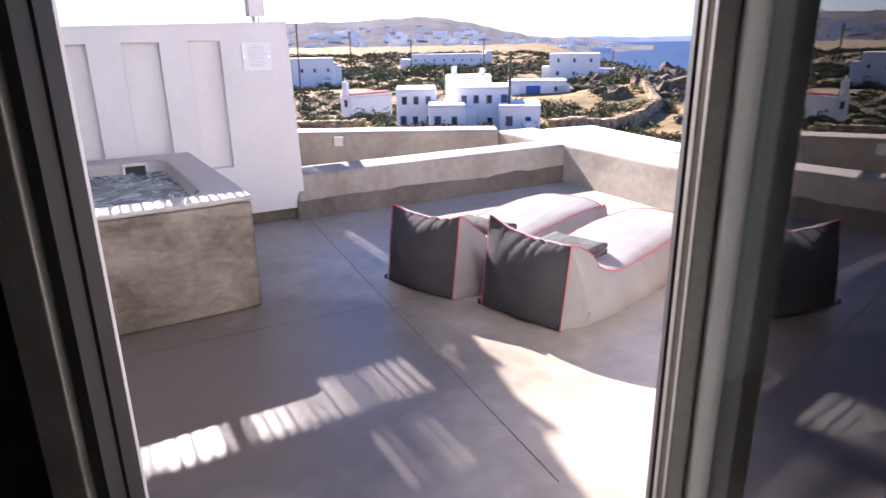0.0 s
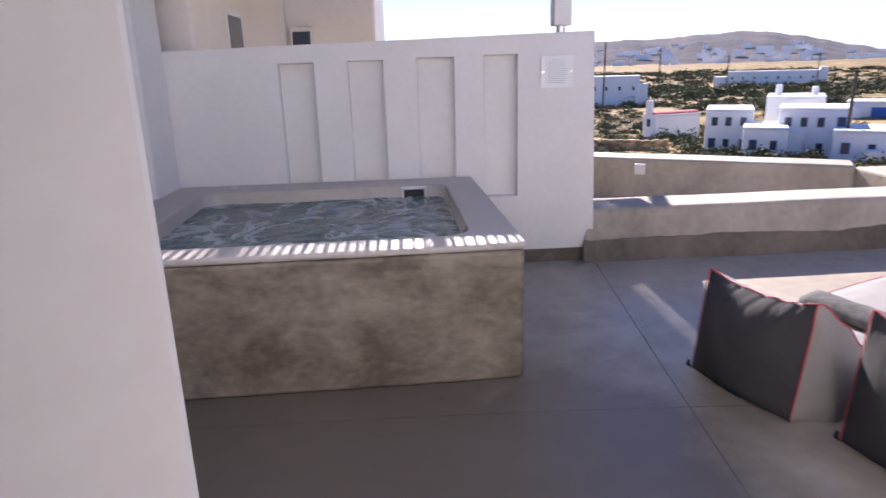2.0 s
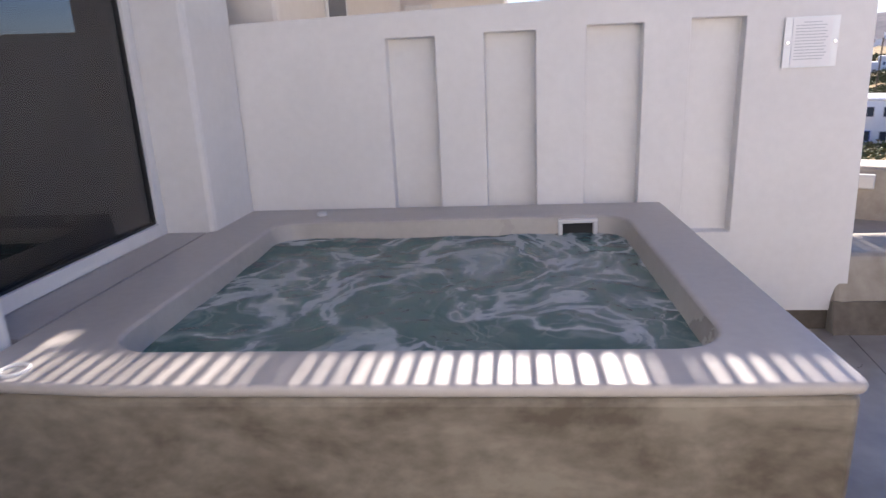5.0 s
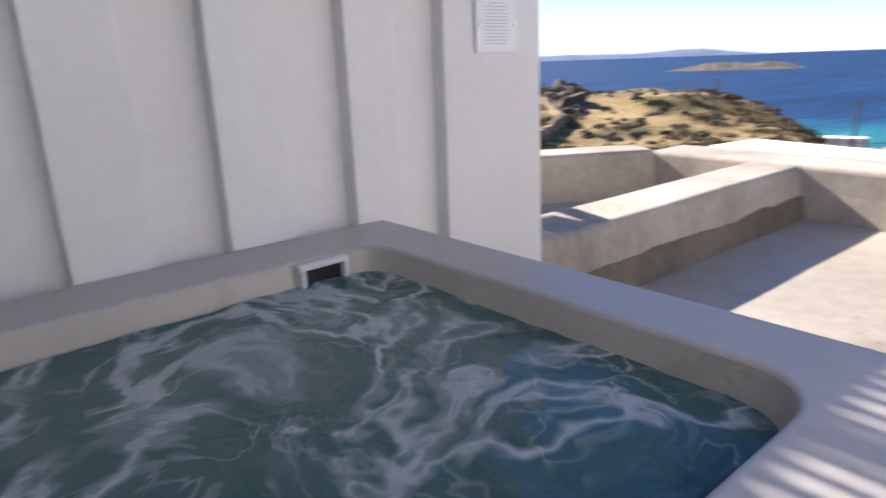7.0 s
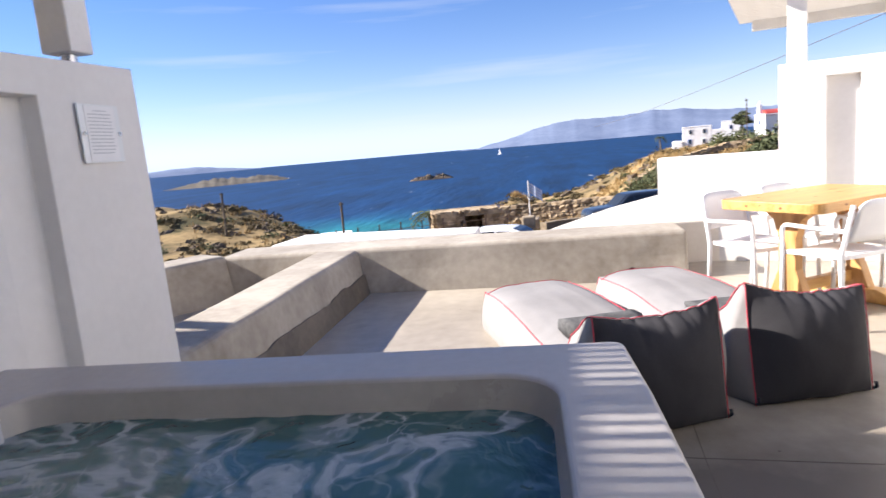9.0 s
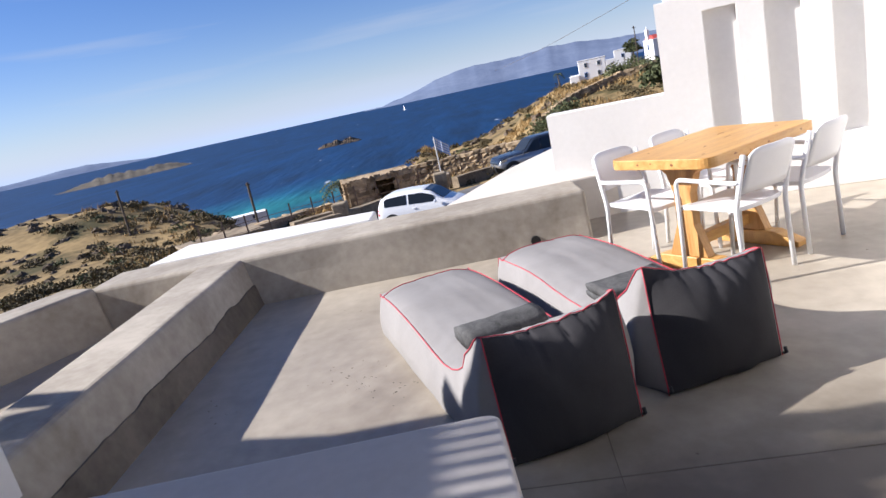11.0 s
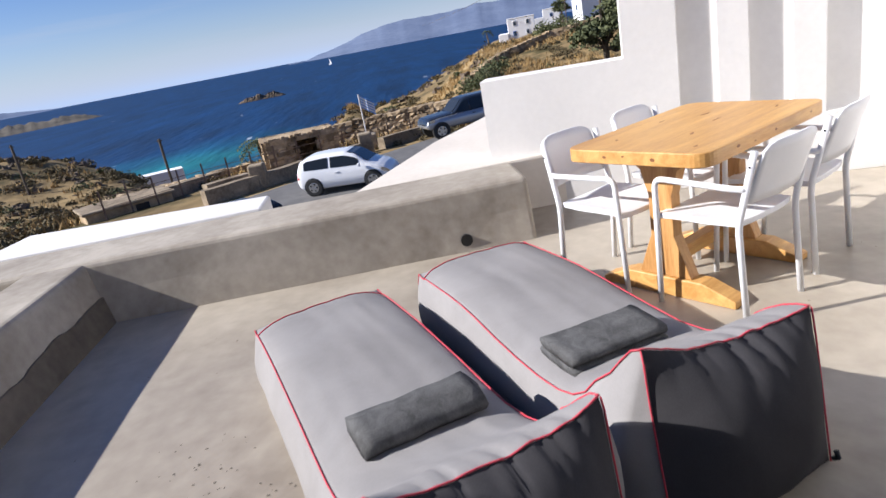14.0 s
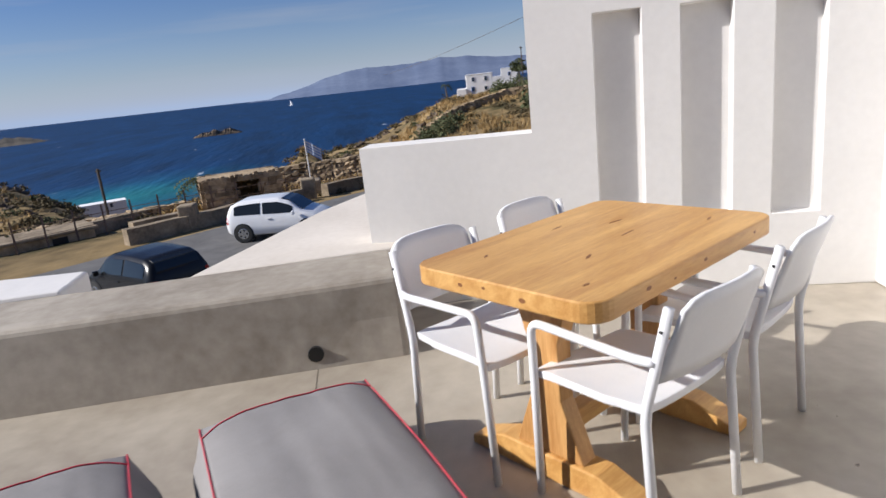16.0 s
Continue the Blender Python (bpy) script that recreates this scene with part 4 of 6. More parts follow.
    # red piping along the seams, a little uneven
    for i in (0, nv):
        part("piping", tube([corner(i, k) for k in range(R, len(prof) - 2)], 0.0029, 6), PIPING, t, "red piping", smooth=True)
        part("piping", tube([corner(i, k, -0.004, 0.0) for k in range(R + 1)], 0.0029, 6), PIPING, t, "red piping", smooth=True)
        c = corner(i, 0)
        part("corner_tab", tube([c + Vector((-0.012, 0, 0.012)), c + Vector((-0.028, 0, 0.024)), c + Vector((-0.02, 0, 0.045))], 0.008, 6), BLACK, t, "black corner tab", smooth=True)
    part("piping", tube([corner(i, R, 0.0, 0.004) for i in range(nv + 1)], 0.0029, 6), PIPING, t, "red piping", smooth=True)
    part("piping", tube([corner(i, len(prof) - 5, 0.0, 0.003) for i in range(nv + 1)], 0.003, 6), PIPING, t, "red piping", smooth=True)
    return t


A1, A2 = 19.0, 16.0
lounger(pose(1.953, 3.754, 0, 0, 0, A1), 0.60, 1.945, "grey beanbag lounger with red piping, nearer the hot tub", 1.7, -0.006)
lounger(pose(2.242, 3.058, 0, 0, 0, A2), 0.60, 1.895, "grey beanbag lounger with red piping, beside the dining table", 6.3, 0.034)


def towel(m, w, d, h, layers, label, roll, seed):
    t = thing("folded_towel", m, label, "towel", "towels on the loungers")
    for k in range(layers):
        bm = bmesh.new()
        z0 = h * k / layers
        pr = []
        seg = 10
        for i in range(seg):
            a = math.tau * i / seg
            pr.append((d / 2 * math.copysign(abs(math.cos(a)) ** (0.9 if roll else 0.35), math.cos(a)) * (1 - 0.05 * k), z0 + h / layers * (0.5 + 0.5 * math.copysign(abs(math.sin(a)) ** (0.9 if roll else 0.6), math.sin(a)))))
        rows = []
        for j in range(11):
            y = -w / 2 + w * j / 10
            rows.append([bm.verts.new((x + 0.008 * noise.noise((y * 9, x * 9, seed + k)), y + 0.006 * noise.noise((x * 20, z * 30, seed)), max(z + 0.006 * noise.noise((x * 12, y * 12, seed + 3)), 0.001))) for x, z in pr])
        for p, q in zip(rows, rows[1:]):
            for i in range(seg):
                bm.faces.new((p[i], p[(i + 1) % seg], q[(i + 1) % seg], q[i]))
        bm.faces.new(rows[0])
        bm.faces.new(rows[-1][::-1])
        part("fold", bm, TOWEL, t, smooth=True)
    return t


towel(pose(2.585, 3.955, 0.247, 0, -2, A1), 0.41, 0.20, 0.085, 1, "dark grey rolled bath towel on the lounger", True, 2.0)
towel(pose(2.797, 3.272, 0.247, 0, -2, A2), 0.385, 0.22, 0.075, 2, "dark grey folded bath towel on the lounger", False, 8.0)


# ---- dining table and chairs ----
PINEV = surface("oiled_pine_upright", (0.34, 0.15, 0.04), (0.62, 0.36, 0.14), 0.45, 1.8, 20, 0.12, 0.003, stretch=(9.0, 9.0, 1.0), spread=(0.25, 0.7))
TA = -57.5
TABLE = pose(3.797, 2.406, 0, 0, 0, TA)
tb = thing("dining_table", TABLE, "solid pine trestle table with rounded corners", "table")
part("tabletop", prism(rounded(-0.54, 0.54, -0.368, 0.368, 0.075), 0.697, 0.76), PINE, tb, "worn honey-coloured pine top", 0.006, segments=3)
for x, y, ln, wd, a in ((-0.2, -0.1, 0.05, 0.012, 20), (0.22, 0.08, 0.07, 0.01, -8), (0.05, 0.22, 0.06, 0.008, 4), (-0.35, 0.2, 0.03, 0.012, 30), (0.38, -0.2, 0.045, 0.009, 10), (-0.42, -0.25, 0.03, 0.012, 0), (0.1, -0.05, 0.09, 0.006, 3)):
    k = part("knot", prism([(ln / 2 * math.cos(w), wd / 2 * math.sin(w)) for w in (i * math.tau / 12 for i in range(12))], 0.7602, 0.7608), KNOT, tb, "dark knot")
    k.matrix_basis = pose(x, y, 0, 0, 0, a)
for x, z, ln in ((-0.30, 0.734, 0.026), (-0.16, 0.722, 0.014), (0.02, 0.730, 0.022), (0.36, 0.733, 0.018)):
    k = part("edge_knot", prism([(ln / 2 * math.cos(w), ln / 4 * math.sin(w)) for w in (i * math.tau / 12 for i in range(12))], 0, 0.0006), KNOT, tb, "dark knot on the table's edge")
    k.matrix_basis = pose(x, -0.3681, z, 90, 0, 0)
for y, z, ln in ((-0.12, 0.726, 0.024), (0.03, 0.736, 0.014), (0.13, 0.729, 0.020)):
    k = part("edge_knot", prism([(ln / 2 * math.cos(w), ln / 3 * math.sin(w)) for w in (i * math.tau / 12 for i in range(12))], 0, 0.0006), KNOT, tb, "dark knot on the table's end grain")
    k.matrix_basis = pose(-0.5401, y, z, 90, 0, -90)
for sx in (-1, 1):
    x = sx * 0.30
    def side_prism(pts, x0, x1):
        bm = bmesh.new()
        a, b = [bm.verts.new((x0, y, z)) for y, z in pts], [bm.verts.new((x1, y, z)) for y, z in pts]
        bm.faces.new(a[::-1])
        bm.faces.new(b)
        for i in range(len(pts)):
            j = (i + 1) % len(pts)
            bm.faces.new((a[i], a[j], b[j], b[i]))
        return bm
    part("foot", side_prism([(-0.36, 0.0), (-0.36, 0.035), (-0.20, 0.095), (0.20, 0.095), (0.36, 0.035), (0.36, 0.0)], x - 0.05, x + 0.05), PINE, tb, "", 0.006)
    part("leg", side_prism([(-0.14, 0.0955), (-0.105, 0.19), (-0.062, 0.30), (-0.062, 0.50), (-0.10, 0.62), (-0.20, 0.696), (0.20, 0.696), (0.10, 0.62), (0.062, 0.50), (0.062, 0.30), (0.105, 0.19), (0.14, 0.0955)], x - 0.035, x + 0.035), PINEV, tb, "", 0.005)
part("stretcher", boxes((-0.262, 0.262, -0.032, 0.032, 0.135, 0.205)), PINE, tb, "", 0.005)


def dining_chair(m):
    t = thing("armchair", m, "white powder-coated metal garden armchair at the pine table", "chair", "chairs round the table")
    for s in (-1, 1):
        back = arc([(-0.222, s * 0.206, 0.0), (-0.195, s * 0.206, 0.43), (-0.268, s * 0.199, 0.75)], 0.05)
        part("back_leg", tube(back, 0.0145, 10), POWDER, t, smooth=True)
        front = arc([(0.212, s * 0.214, 0.0), (0.198, s * 0.222, 0.44), (0.192, s * 0.227, 0.612), (-0.19, s * 0.222, 0.598), (-0.232, s * 0.206, 0.596)], 0.045)
        part("front_leg", tube(front, 0.0135, 10), POWDER, t, "leg that bends into the armrest", smooth=True)
        part("bolt", tube([(-0.255, s * 0.205, 0.69), (-0.255, s * 0.2165, 0.69)], 0.005, 8), BLACK, t, "black bolt head")
    # seat: dished plate with a turned-down edge
    bm = bmesh.new()
    nx, ny = 10, 10
    top, bot = [], []
    for i in range(nx + 1):
        u = -1 + 2 * i / nx
        rt, rb = [], []
        for j in range(ny + 1):
            v = -1 + 2 * j / ny
            x, y = 0.208 * u * (1 - 0.05 * v ** 4) + 0.012, 0.214 * v * (1 - 0.06 * (u < -0.5) * abs(u)) * (1 - 0.03 * u ** 4)
            z = 0.452 - 0.014 * (1 - v * v) * (1 - 0.6 * u * u) - 0.012 * max(u, 0) ** 4
            rt.append(bm.verts.new((x, y, z)))
            rb.append(bm.verts.new((x * 0.985, y * 0.985, z - 0.028)))
        top.append(rt)
        bot.append(rb)
    for i in range(nx):
        for j in range(ny):
            bm.faces.new((top[i][j], top[i + 1][j], top[i + 1][j + 1], top[i][j + 1]))
            bm.faces.new((bot[i][j], bot[i][j + 1], bot[i + 1][j + 1], bot[i + 1][j]))
    for i in range(nx):
        for j in (0, ny):
            bm.faces.new((top[i][j], bot[i][j], bot[i + 1][j], top[i + 1][j]))
    for j in range(ny):
        for i in (0, nx):
            bm.faces.new((top[i][j], top[i][j + 1], bot[i][j + 1], bot[i][j]))
    part("seat", bm, POWDER, t, "smooth white seat plate", 0.004)
    bm = bmesh.new()
    ny, nz = 12, 6
    fr, bk = [], []
    for j in range(ny + 1):
        v = -1 + 2 * j / ny
        a, b = [], []
        for k in range(nz + 1):
            f = k / nz
            z = 0.530 + (0.250 - 0.035 * abs(v) ** 6) * f
            x = -0.215 - 0.075 * f - 0.028 * (1 - v * v)
            a.append(bm.verts.new((x, 0.185 * v, z)))
            b.append(bm.verts.new((x - 0.012, 0.185 * v, z)))
        fr.append(a)
        bk.append(b)
    for j in range(ny):
        for k in range(nz):
            bm.faces.new((fr[j][k], fr[j + 1][k], fr[j + 1][k + 1], fr[j][k + 1]))
            bm.faces.new((bk[j][k], bk[j][k + 1], bk[j + 1][k + 1], bk[j + 1][k]))
        for k in (0, nz):
            bm.faces.new((fr[j][k], bk[j][k], bk[j + 1][k], fr[j + 1][k]))
    for j in (0, ny):
        for k in range(nz):
            bm.faces.new((fr[j][k], fr[j][k + 1], bk[j][k + 1], bk[j][k]))
    part("backrest", bm, POWDER, t, "curved white back plate", smooth=True)
    return t


chair = dining_chair(TABLE @ pose(-0.222, -0.258, 0, 0, 0, 85))
copy_thing(chair, TABLE @ pose(0.365, -0.248, 0, 0, 0, 92))
copy_thing(chair, TABLE @ pose(-0.258, 0.312, 0, 0, 0, -92))
copy_thing(chair, TABLE @ pose(0.325, 0.312, 0, 0, 0, -89))


# ---- land, sea and distance ----
def smooth(t):
    t = min(max(t, 0.0), 1.0)
    return t * t * (3 - 2 * t)


SHORE = [(1500, 1750), (800, 900), (484, 527), (330, 300), (262, 185), (192, 92), (172, 62), (185, 46), (235, 12), (340, -22), (480, -62), (640, -130), (760, -300), (800, -900)]


def shore_gap(x, y):
    """How far inland a place is (negative: out at sea)."""
    best, side = 1e9, 1
    for (ax, ay), (bx, by) in zip(SHORE, SHORE[1:]):
        ux, uy = bx - ax, by - ay
        k = min(max(((x - ax) * ux + (y - ay) * uy) / (ux * ux + uy * uy), 0), 1)
        d = math.hypot(x - ax - k * ux, y - ay - k * uy)
        if d < best:
            best, side = d, (1 if ux * (y - ay) - uy * (x - ax) < 0 else -1)
    return best * side


def land(x, y):
    d = math.hypot(x, y)
    z = -3.5 - 4.8 * smooth((d - 26) / 50)
    z += 10.0 * math.exp(-((x - 118) / 45) ** 2 - ((y + 60) / 60) ** 2)
    z += 1.6 * noise.noise((x * 0.02, y * 0.02, 0)) * smooth((d - 30) / 60) + 0.5 * noise.noise((x * 0.09, y * 0.09, 3)) * smooth((d - 28) / 30)
    g = shore_gap(x, y) + 10 * noise.noise((x * 0.03, y * 0.03, 5))
    z += 4.5 * math.exp(-((x - 98) / 34) ** 2 - ((y - 66) / 26) ** 2) * (1 + 0.5 * noise.noise((x * 0.08, y * 0.08, 6)))
    az = math.degrees(math.atan2(x, y))
    z -= (1.4 + 5.2 * smooth((98 - az) / 7)) * smooth((az - 84) / 4) * smooth((120 - az) / 8) * smooth((d - 66) / 50)
    k = smooth((math.degrees(math.atan2(x, y)) - 62) / 8)
    k2 = smooth((math.degrees(math.atan2(x, y)) - 82) / 8)
    return -28 + (z + 28) * smooth(g / (105 + 50 * k - 95 * k2) + 0.16 - 0.05 * k + 0.2 * k2)


bm = bmesh.new()
rings, nseg = [], 220
radius = [0.0] + [7.5 * 1.062 ** k for k in range(95)]
for r in radius[1:]:
    ring_v = []
    for k in range(nseg):
        a = math.tau * k / nseg
        x, y = r * math.sin(a), r * math.cos(a)
        ring_v.append(bm.verts.new((x, y, land(x, y))))
    rings.append(ring_v)
c = bm.verts.new((0, 0, -4.3))
for k in range(nseg):
    bm.faces.new((c, rings[0][k], rings[0][(k + 1) % nseg]))
for p, q in zip(rings, rings[1:]):
    for k in range(nseg):
        bm.faces.new((p[k], q[k], q[(k + 1) % nseg], p[(k + 1) % nseg]))
structure("ground", bm, GROUND, "dry scrubby hillside running down to the sea", "ground", smooth=True)
bm = bmesh.new()
bm.faces.new([bm.verts.new((4800 * math.cos(k * math.tau / 96), 4800 * math.sin(k * math.tau / 96), -24.0)) for k in range(96)])
structure("water", bm, SEA, "deep blue wind-ruffled sea, turquoise in the cove", "sea")

# Pale blue base colour stands in for the haze over the far ranges.
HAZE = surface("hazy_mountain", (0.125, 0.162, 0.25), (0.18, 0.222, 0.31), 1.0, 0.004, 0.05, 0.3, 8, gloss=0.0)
ISLE = surface("rocky_island", (0.085, 0.08, 0.075), (0.17, 0.155, 0.13), 1.0, 0.03, 0.4, 0.6, 2, gloss=0.0)
# Scrub greyed towards lilac: distance haze painted into the colour.
HILL = surface("hazed_scrub_hill", (0.115, 0.115, 0.125), (0.19, 0.18, 0.185), 1.0, 0.01, 0.12, 0.4, 4, gloss=0.0)


def azim(az, d, o=(0.5, 2.2)):
    return o[0] + d * math.sin(radians(az)), o[1] + d * math.cos(radians(az))


def ridge(name, az0, az1, d, height, deep, material, label, foot=-26.0):
    """A far range seen as a band of azimuths; height(az) is its crest over the sea."""
    bm = bmesh.new()
    rows = []
    n = int((az1 - az0) * 5)
    for i in range(n + 1):
        az = az0 + (az1 - az0) * i / n
        h = height(az)
        rows.append([bm.verts.new((*azim(az, d - deep), foot)), bm.verts.new((*azim(az, d - deep * 0.45), foot + (h - foot) * (0.5 + 0.10 * noise.noise((az * 0.35, d, 0))))),
                     bm.verts.new((*azim(az, d), h)), bm.verts.new((*azim(az, d + deep), foot))])
    for p, q in zip(rows, rows[1:]):
        for k in range(3):
            bm.faces.new((p[k], q[k], q[k + 1], p[k + 1]))
    return tagged(part(name, bm, material, smooth=True), label, "backdrop", kind="structure")


def bump(a, c, w):
    return math.exp(-((a - c) / w) ** 2)


ridge("backdrop_hill", -25, 47, 1900, lambda a: -22 + 76 * bump(a, 29, 8) + 62 * bump(a, 16, 9) + 40 * bump(a, 0, 12) + 18 * bump(a, 41, 3.2) + 5 * noise.noise((a * 0.6, 0, 0)) + 2 * noise.noise((a * 2.2, 0, 0)), 700, HILL, "brown hill greyed with painted haze, dotted with white houses")
ridge("backdrop_mountain", 78, 125, 4000, lambda a: -30 + 118 * bump(a, 92, 5.3) + 112 * bump(a, 100, 5) + 92 * bump(a, 109, 7) + 40 * bump(a, 118, 8) + 9 * noise.noise((a * 0.8, 3, 0)) + 2 * noise.noise((a * 2.2, 3, 1)), 500, HAZE, "mountains across the sea, painted pale blue with haze")
ridge("backdrop_islands", 38, 66, 4300, lambda a: -28 + 40 * bump(a, 60, 4) + 36 * bump(a, 50, 7) + 30 * bump(a, 42, 3) + 4 * noise.noise((a * 1.1, 7, 0)), 200, HAZE, "low islands on the horizon, painted pale with haze")
ridge("backdrop_island", 56.5, 68.2, 1000, lambda a: -26 + 12 * bump(a, 62, 3.3) + 8 * bump(a, 66, 1.6) + (3.0 * noise.noise((a * 2, 1, 0)) + 3.0 * noise.noise((a * 5.5, 1, 4))) * bump(a, 63, 4), 60, ISLE, "low rocky island")
bm = bmesh.new()
rx, ry = azim(80.0, 545)
grid = []
for i in range(41):
    u = -1 + i / 20
    line_v = []
    for j in range(9):
        w = -1 + j / 4
        h = max(0.0, 1 - abs(u) ** 4) * max(0.0, 1 - w * w) * (2.8 + 4.5 * max(0.0, noise.noise((u * 3.1, w * 1.3, 2.0))) + 2.6 * abs(noise.noise((u * 11, w * 4, 5.0))))
        line_v.append(bm.verts.new((rx + 5 * w + 3.4 * u, ry - 19 * u, -24.4 + h)))
    grid.append(line_v)
for p, q in zip(grid, grid[1:]):
    for j in range(8):
        bm.faces.new((p[j], q[j], q[j + 1], p[j + 1]))
tagged(part("rock_islet", bm, ROCK), "dark rocky islet in the sea", "islet")
sb = thing("sailing_boat", pose(*azim(86.3, 1500), -24, 0, 0, 40), "small white sailing boat far out", "boat")
part("hull", prism([(-5, -1), (4, -1), (6, 0), (4, 1), (-5, 1)], 0, 1.4), CARWHITE, sb)
bm = bmesh.new()
tri = [bm.verts.new(p) for p in ((-3.5, 0, 2), (1.5, 0, 2), (0.8, 0, 13), (-3.5, 0.1, 2), (1.5, 0.1, 2), (0.8, 0.1, 13))]
for f in ((0, 1, 2), (5, 4, 3), (0, 3, 4, 1), (1, 4, 5, 2), (2, 5, 3, 0)):
    bm.faces.new([tri[i] for i in f])
part("sail", bm, CARWHITE, sb)

# ---- road, parked cars ----
bm = bmesh.new()
line = [(4, 30), (11, 20), (17, 11.5), (22.3, 4.6), (27.5, -3), (34, -12), (44, -24)]
prev = None
for i, (x, y) in enumerate(line):
    a, b = line[max(i - 1, 0)], line[min(i + 1, len(line) - 1)]
    t = Vector((b[0] - a[0], b[1] - a[1])).normalized()
    z = land(x, y) + 0.12
    cur = [bm.verts.new((x - t.y * w, y + t.x * w, zz)) for w, zz in ((-3.4, z), (6.2, z), (6.2, z - 0.9), (-3.4, z - 0.9))]
    if prev:
        for k in range(4):
            bm.faces.new((prev[k], cur[k], cur[(k + 1) % 4], prev[(k + 1) % 4]))
    prev = cur
structure("road", bm, ASPHALT, "narrow grey asphalt road below the terrace", "road")


def car(name, m, length, height, paint, label, lower=None, boxy=False):
    """A car lofted through cross-sections: station, sill, belt line, top, half-width at the belt and at the roof."""
    t = thing(name, m, label, "car", "cars parked below")
    if boxy:
        rows = [(-1.00, 0.42, 0.62, 0.66, 0.86, 0.84), (-0.985, 0.30, 0.63, 0.92, 0.95, 0.82), (-0.95, 0.28, 0.63, 0.985, 0.99, 0.80), (-0.60, 0.27, 0.62, 1.0, 1.0, 0.80), (-0.1, 0.27, 0.61, 0.995, 1.0, 0.80), (0.06, 0.27, 0.61, 0.97, 1.0, 0.80),
                (0.36, 0.27, 0.60, 0.655, 1.0, 0.90), (0.70, 0.27, 0.585, 0.63, 0.98, 0.88), (0.92, 0.30, 0.55, 0.60, 0.94, 0.84), (0.985, 0.33, 0.48, 0.53, 0.86, 0.76), (1.0, 0.36, 0.42, 0.46, 0.80, 0.70)]
        pillars, W, r = ((-0.90, -0.52), (-0.48, -0.08), (-0.04, 0.30)), 0.88, 0.37
    else:
        rows = [(-1.00, 0.30, 0.48, 0.52, 0.84, 0.78), (-0.965, 0.22, 0.58, 0.70, 0.94, 0.82), (-0.89, 0.17, 0.63, 0.90, 0.99, 0.76), (-0.72, 0.15, 0.63, 0.975, 1.0, 0.74), (-0.32, 0.15, 0.62, 1.0, 1.0, 0.73), (0.06, 0.15, 0.605, 0.99, 1.0, 0.73),
                (0.26, 0.15, 0.60, 0.92, 1.0, 0.76), (0.57, 0.15, 0.585, 0.655, 0.99, 0.86), (0.73, 0.15, 0.535, 0.59, 0.97, 0.82), (0.88, 0.17, 0.46, 0.52, 0.92, 0.76), (0.965, 0.20, 0.38, 0.42, 0.82, 0.66), (1.0, 0.24, 0.32, 0.35, 0.72, 0.58)]
        pillars, W, r = ((-0.80, -0.28), (-0.23, 0.36)), 0.83, 0.30
    H, L = height, length / 2

    def at(x):
        x = x / L
        for p, q in zip(rows, rows[1:]):
            if p[0] <= x <= q[0]:
                f = (x - p[0]) / (q[0] - p[0])
                f = f * f * (3 - 2 * f) * 0.4 + f * 0.6
                return [a + (b - a) * f for a, b in zip(p, q)]
        return list(rows[0] if x < 0 else rows[-1])

    def half(x, z):
        _, lo, belt, top, wb, wr = at(x)
        f = min(max((z / H - belt) / max(top - belt, 0.01), 0), 1)
        return W * (wb * 0.985 + (wr - wb * 0.985) * f)

    def shell(k0, k1, shut):
        bm = bmesh.new()
        rings = []
        for i in range(49):
            x = -L + 2 * L * i / 48
            _, lo, belt, top, wb, wr = at(x)
            right = [(wb * 0.88, lo), (wb * 0.985, lo + 0.05), (wb, (lo + belt) * 0.5), (wb * 0.985, belt), ((wb * 0.985 + wr) / 2, (belt + top) / 2), (wr, top - 0.025), (wr * 0.9, top - 0.004), (wr * 0.45, top + 0.004)][k0:k1]
            pts = [(W * y, H * z) for y, z in right]
            rings.append([bm.verts.new((x, y, z)) for y, z in pts] + [bm.verts.new((x, -y, z)) for y, z in reversed(pts)])
        n = len(rings[0])
        for p, q in zip(rings, rings[1:]):
            for k in range(n):
                bm.faces.new((p[k], q[k], q[(k + 1) % n], p[(k + 1) % n]))
        bm.faces.new(rings[0])
        bm.faces.new(rings[-1][::-1])
        return bm
    if lower:
        part("lower_body", shell(0, 4, True), lower, t, "silver lower body", smooth=True)
        part("upper_body", shell(3, 8, True), paint, t, "dark upper body and roof", smooth=True)
    else:
        part("body", shell(0, 8, True), paint, t, "rounded painted body", smooth=True)

    def patch(x0, x1, z_low, z_high, s, off, steps=8):
        """A thin pane that follows the flank."""
        bm = bmesh.new()
        cols = []
        for i in range(steps + 1):
            x = x0 + (x1 - x0) * i / steps
            zl, zh = z_low(x), max(z_high(x), z_low(x) + 0.01)
            cols.append([bm.verts.new((x, s * (half(x, z) + o), z)) for o in (off, -0.03) for z in (zl, zh)])
        for p, q in zip(cols, cols[1:]):
            for a, b in ((0, 1), (1, 3), (3, 2), (2, 0)):
                bm.faces.new((p[a], p[b], q[b], q[a]))
        bm.faces.new(cols[0])
        bm.faces.new(cols[-1])
        return bm
    for s in (-1, 1):
        for a, b in pillars:
            part("side_window", patch(a * L, b * L, lambda x: H * at(x)[2] + 0.06, lambda x: H * at(x)[3] - 0.11, s, 0.012), CARGLASS, t, "dark side window")
        x = L * 0.36
        part("wing_mirror", boxes((x, x + 0.10, s * (W + 0.09) - 0.08, s * (W + 0.09) + 0.06, H * 0.60, H * 0.60 + 0.13)), paint, t, "", 0.03)
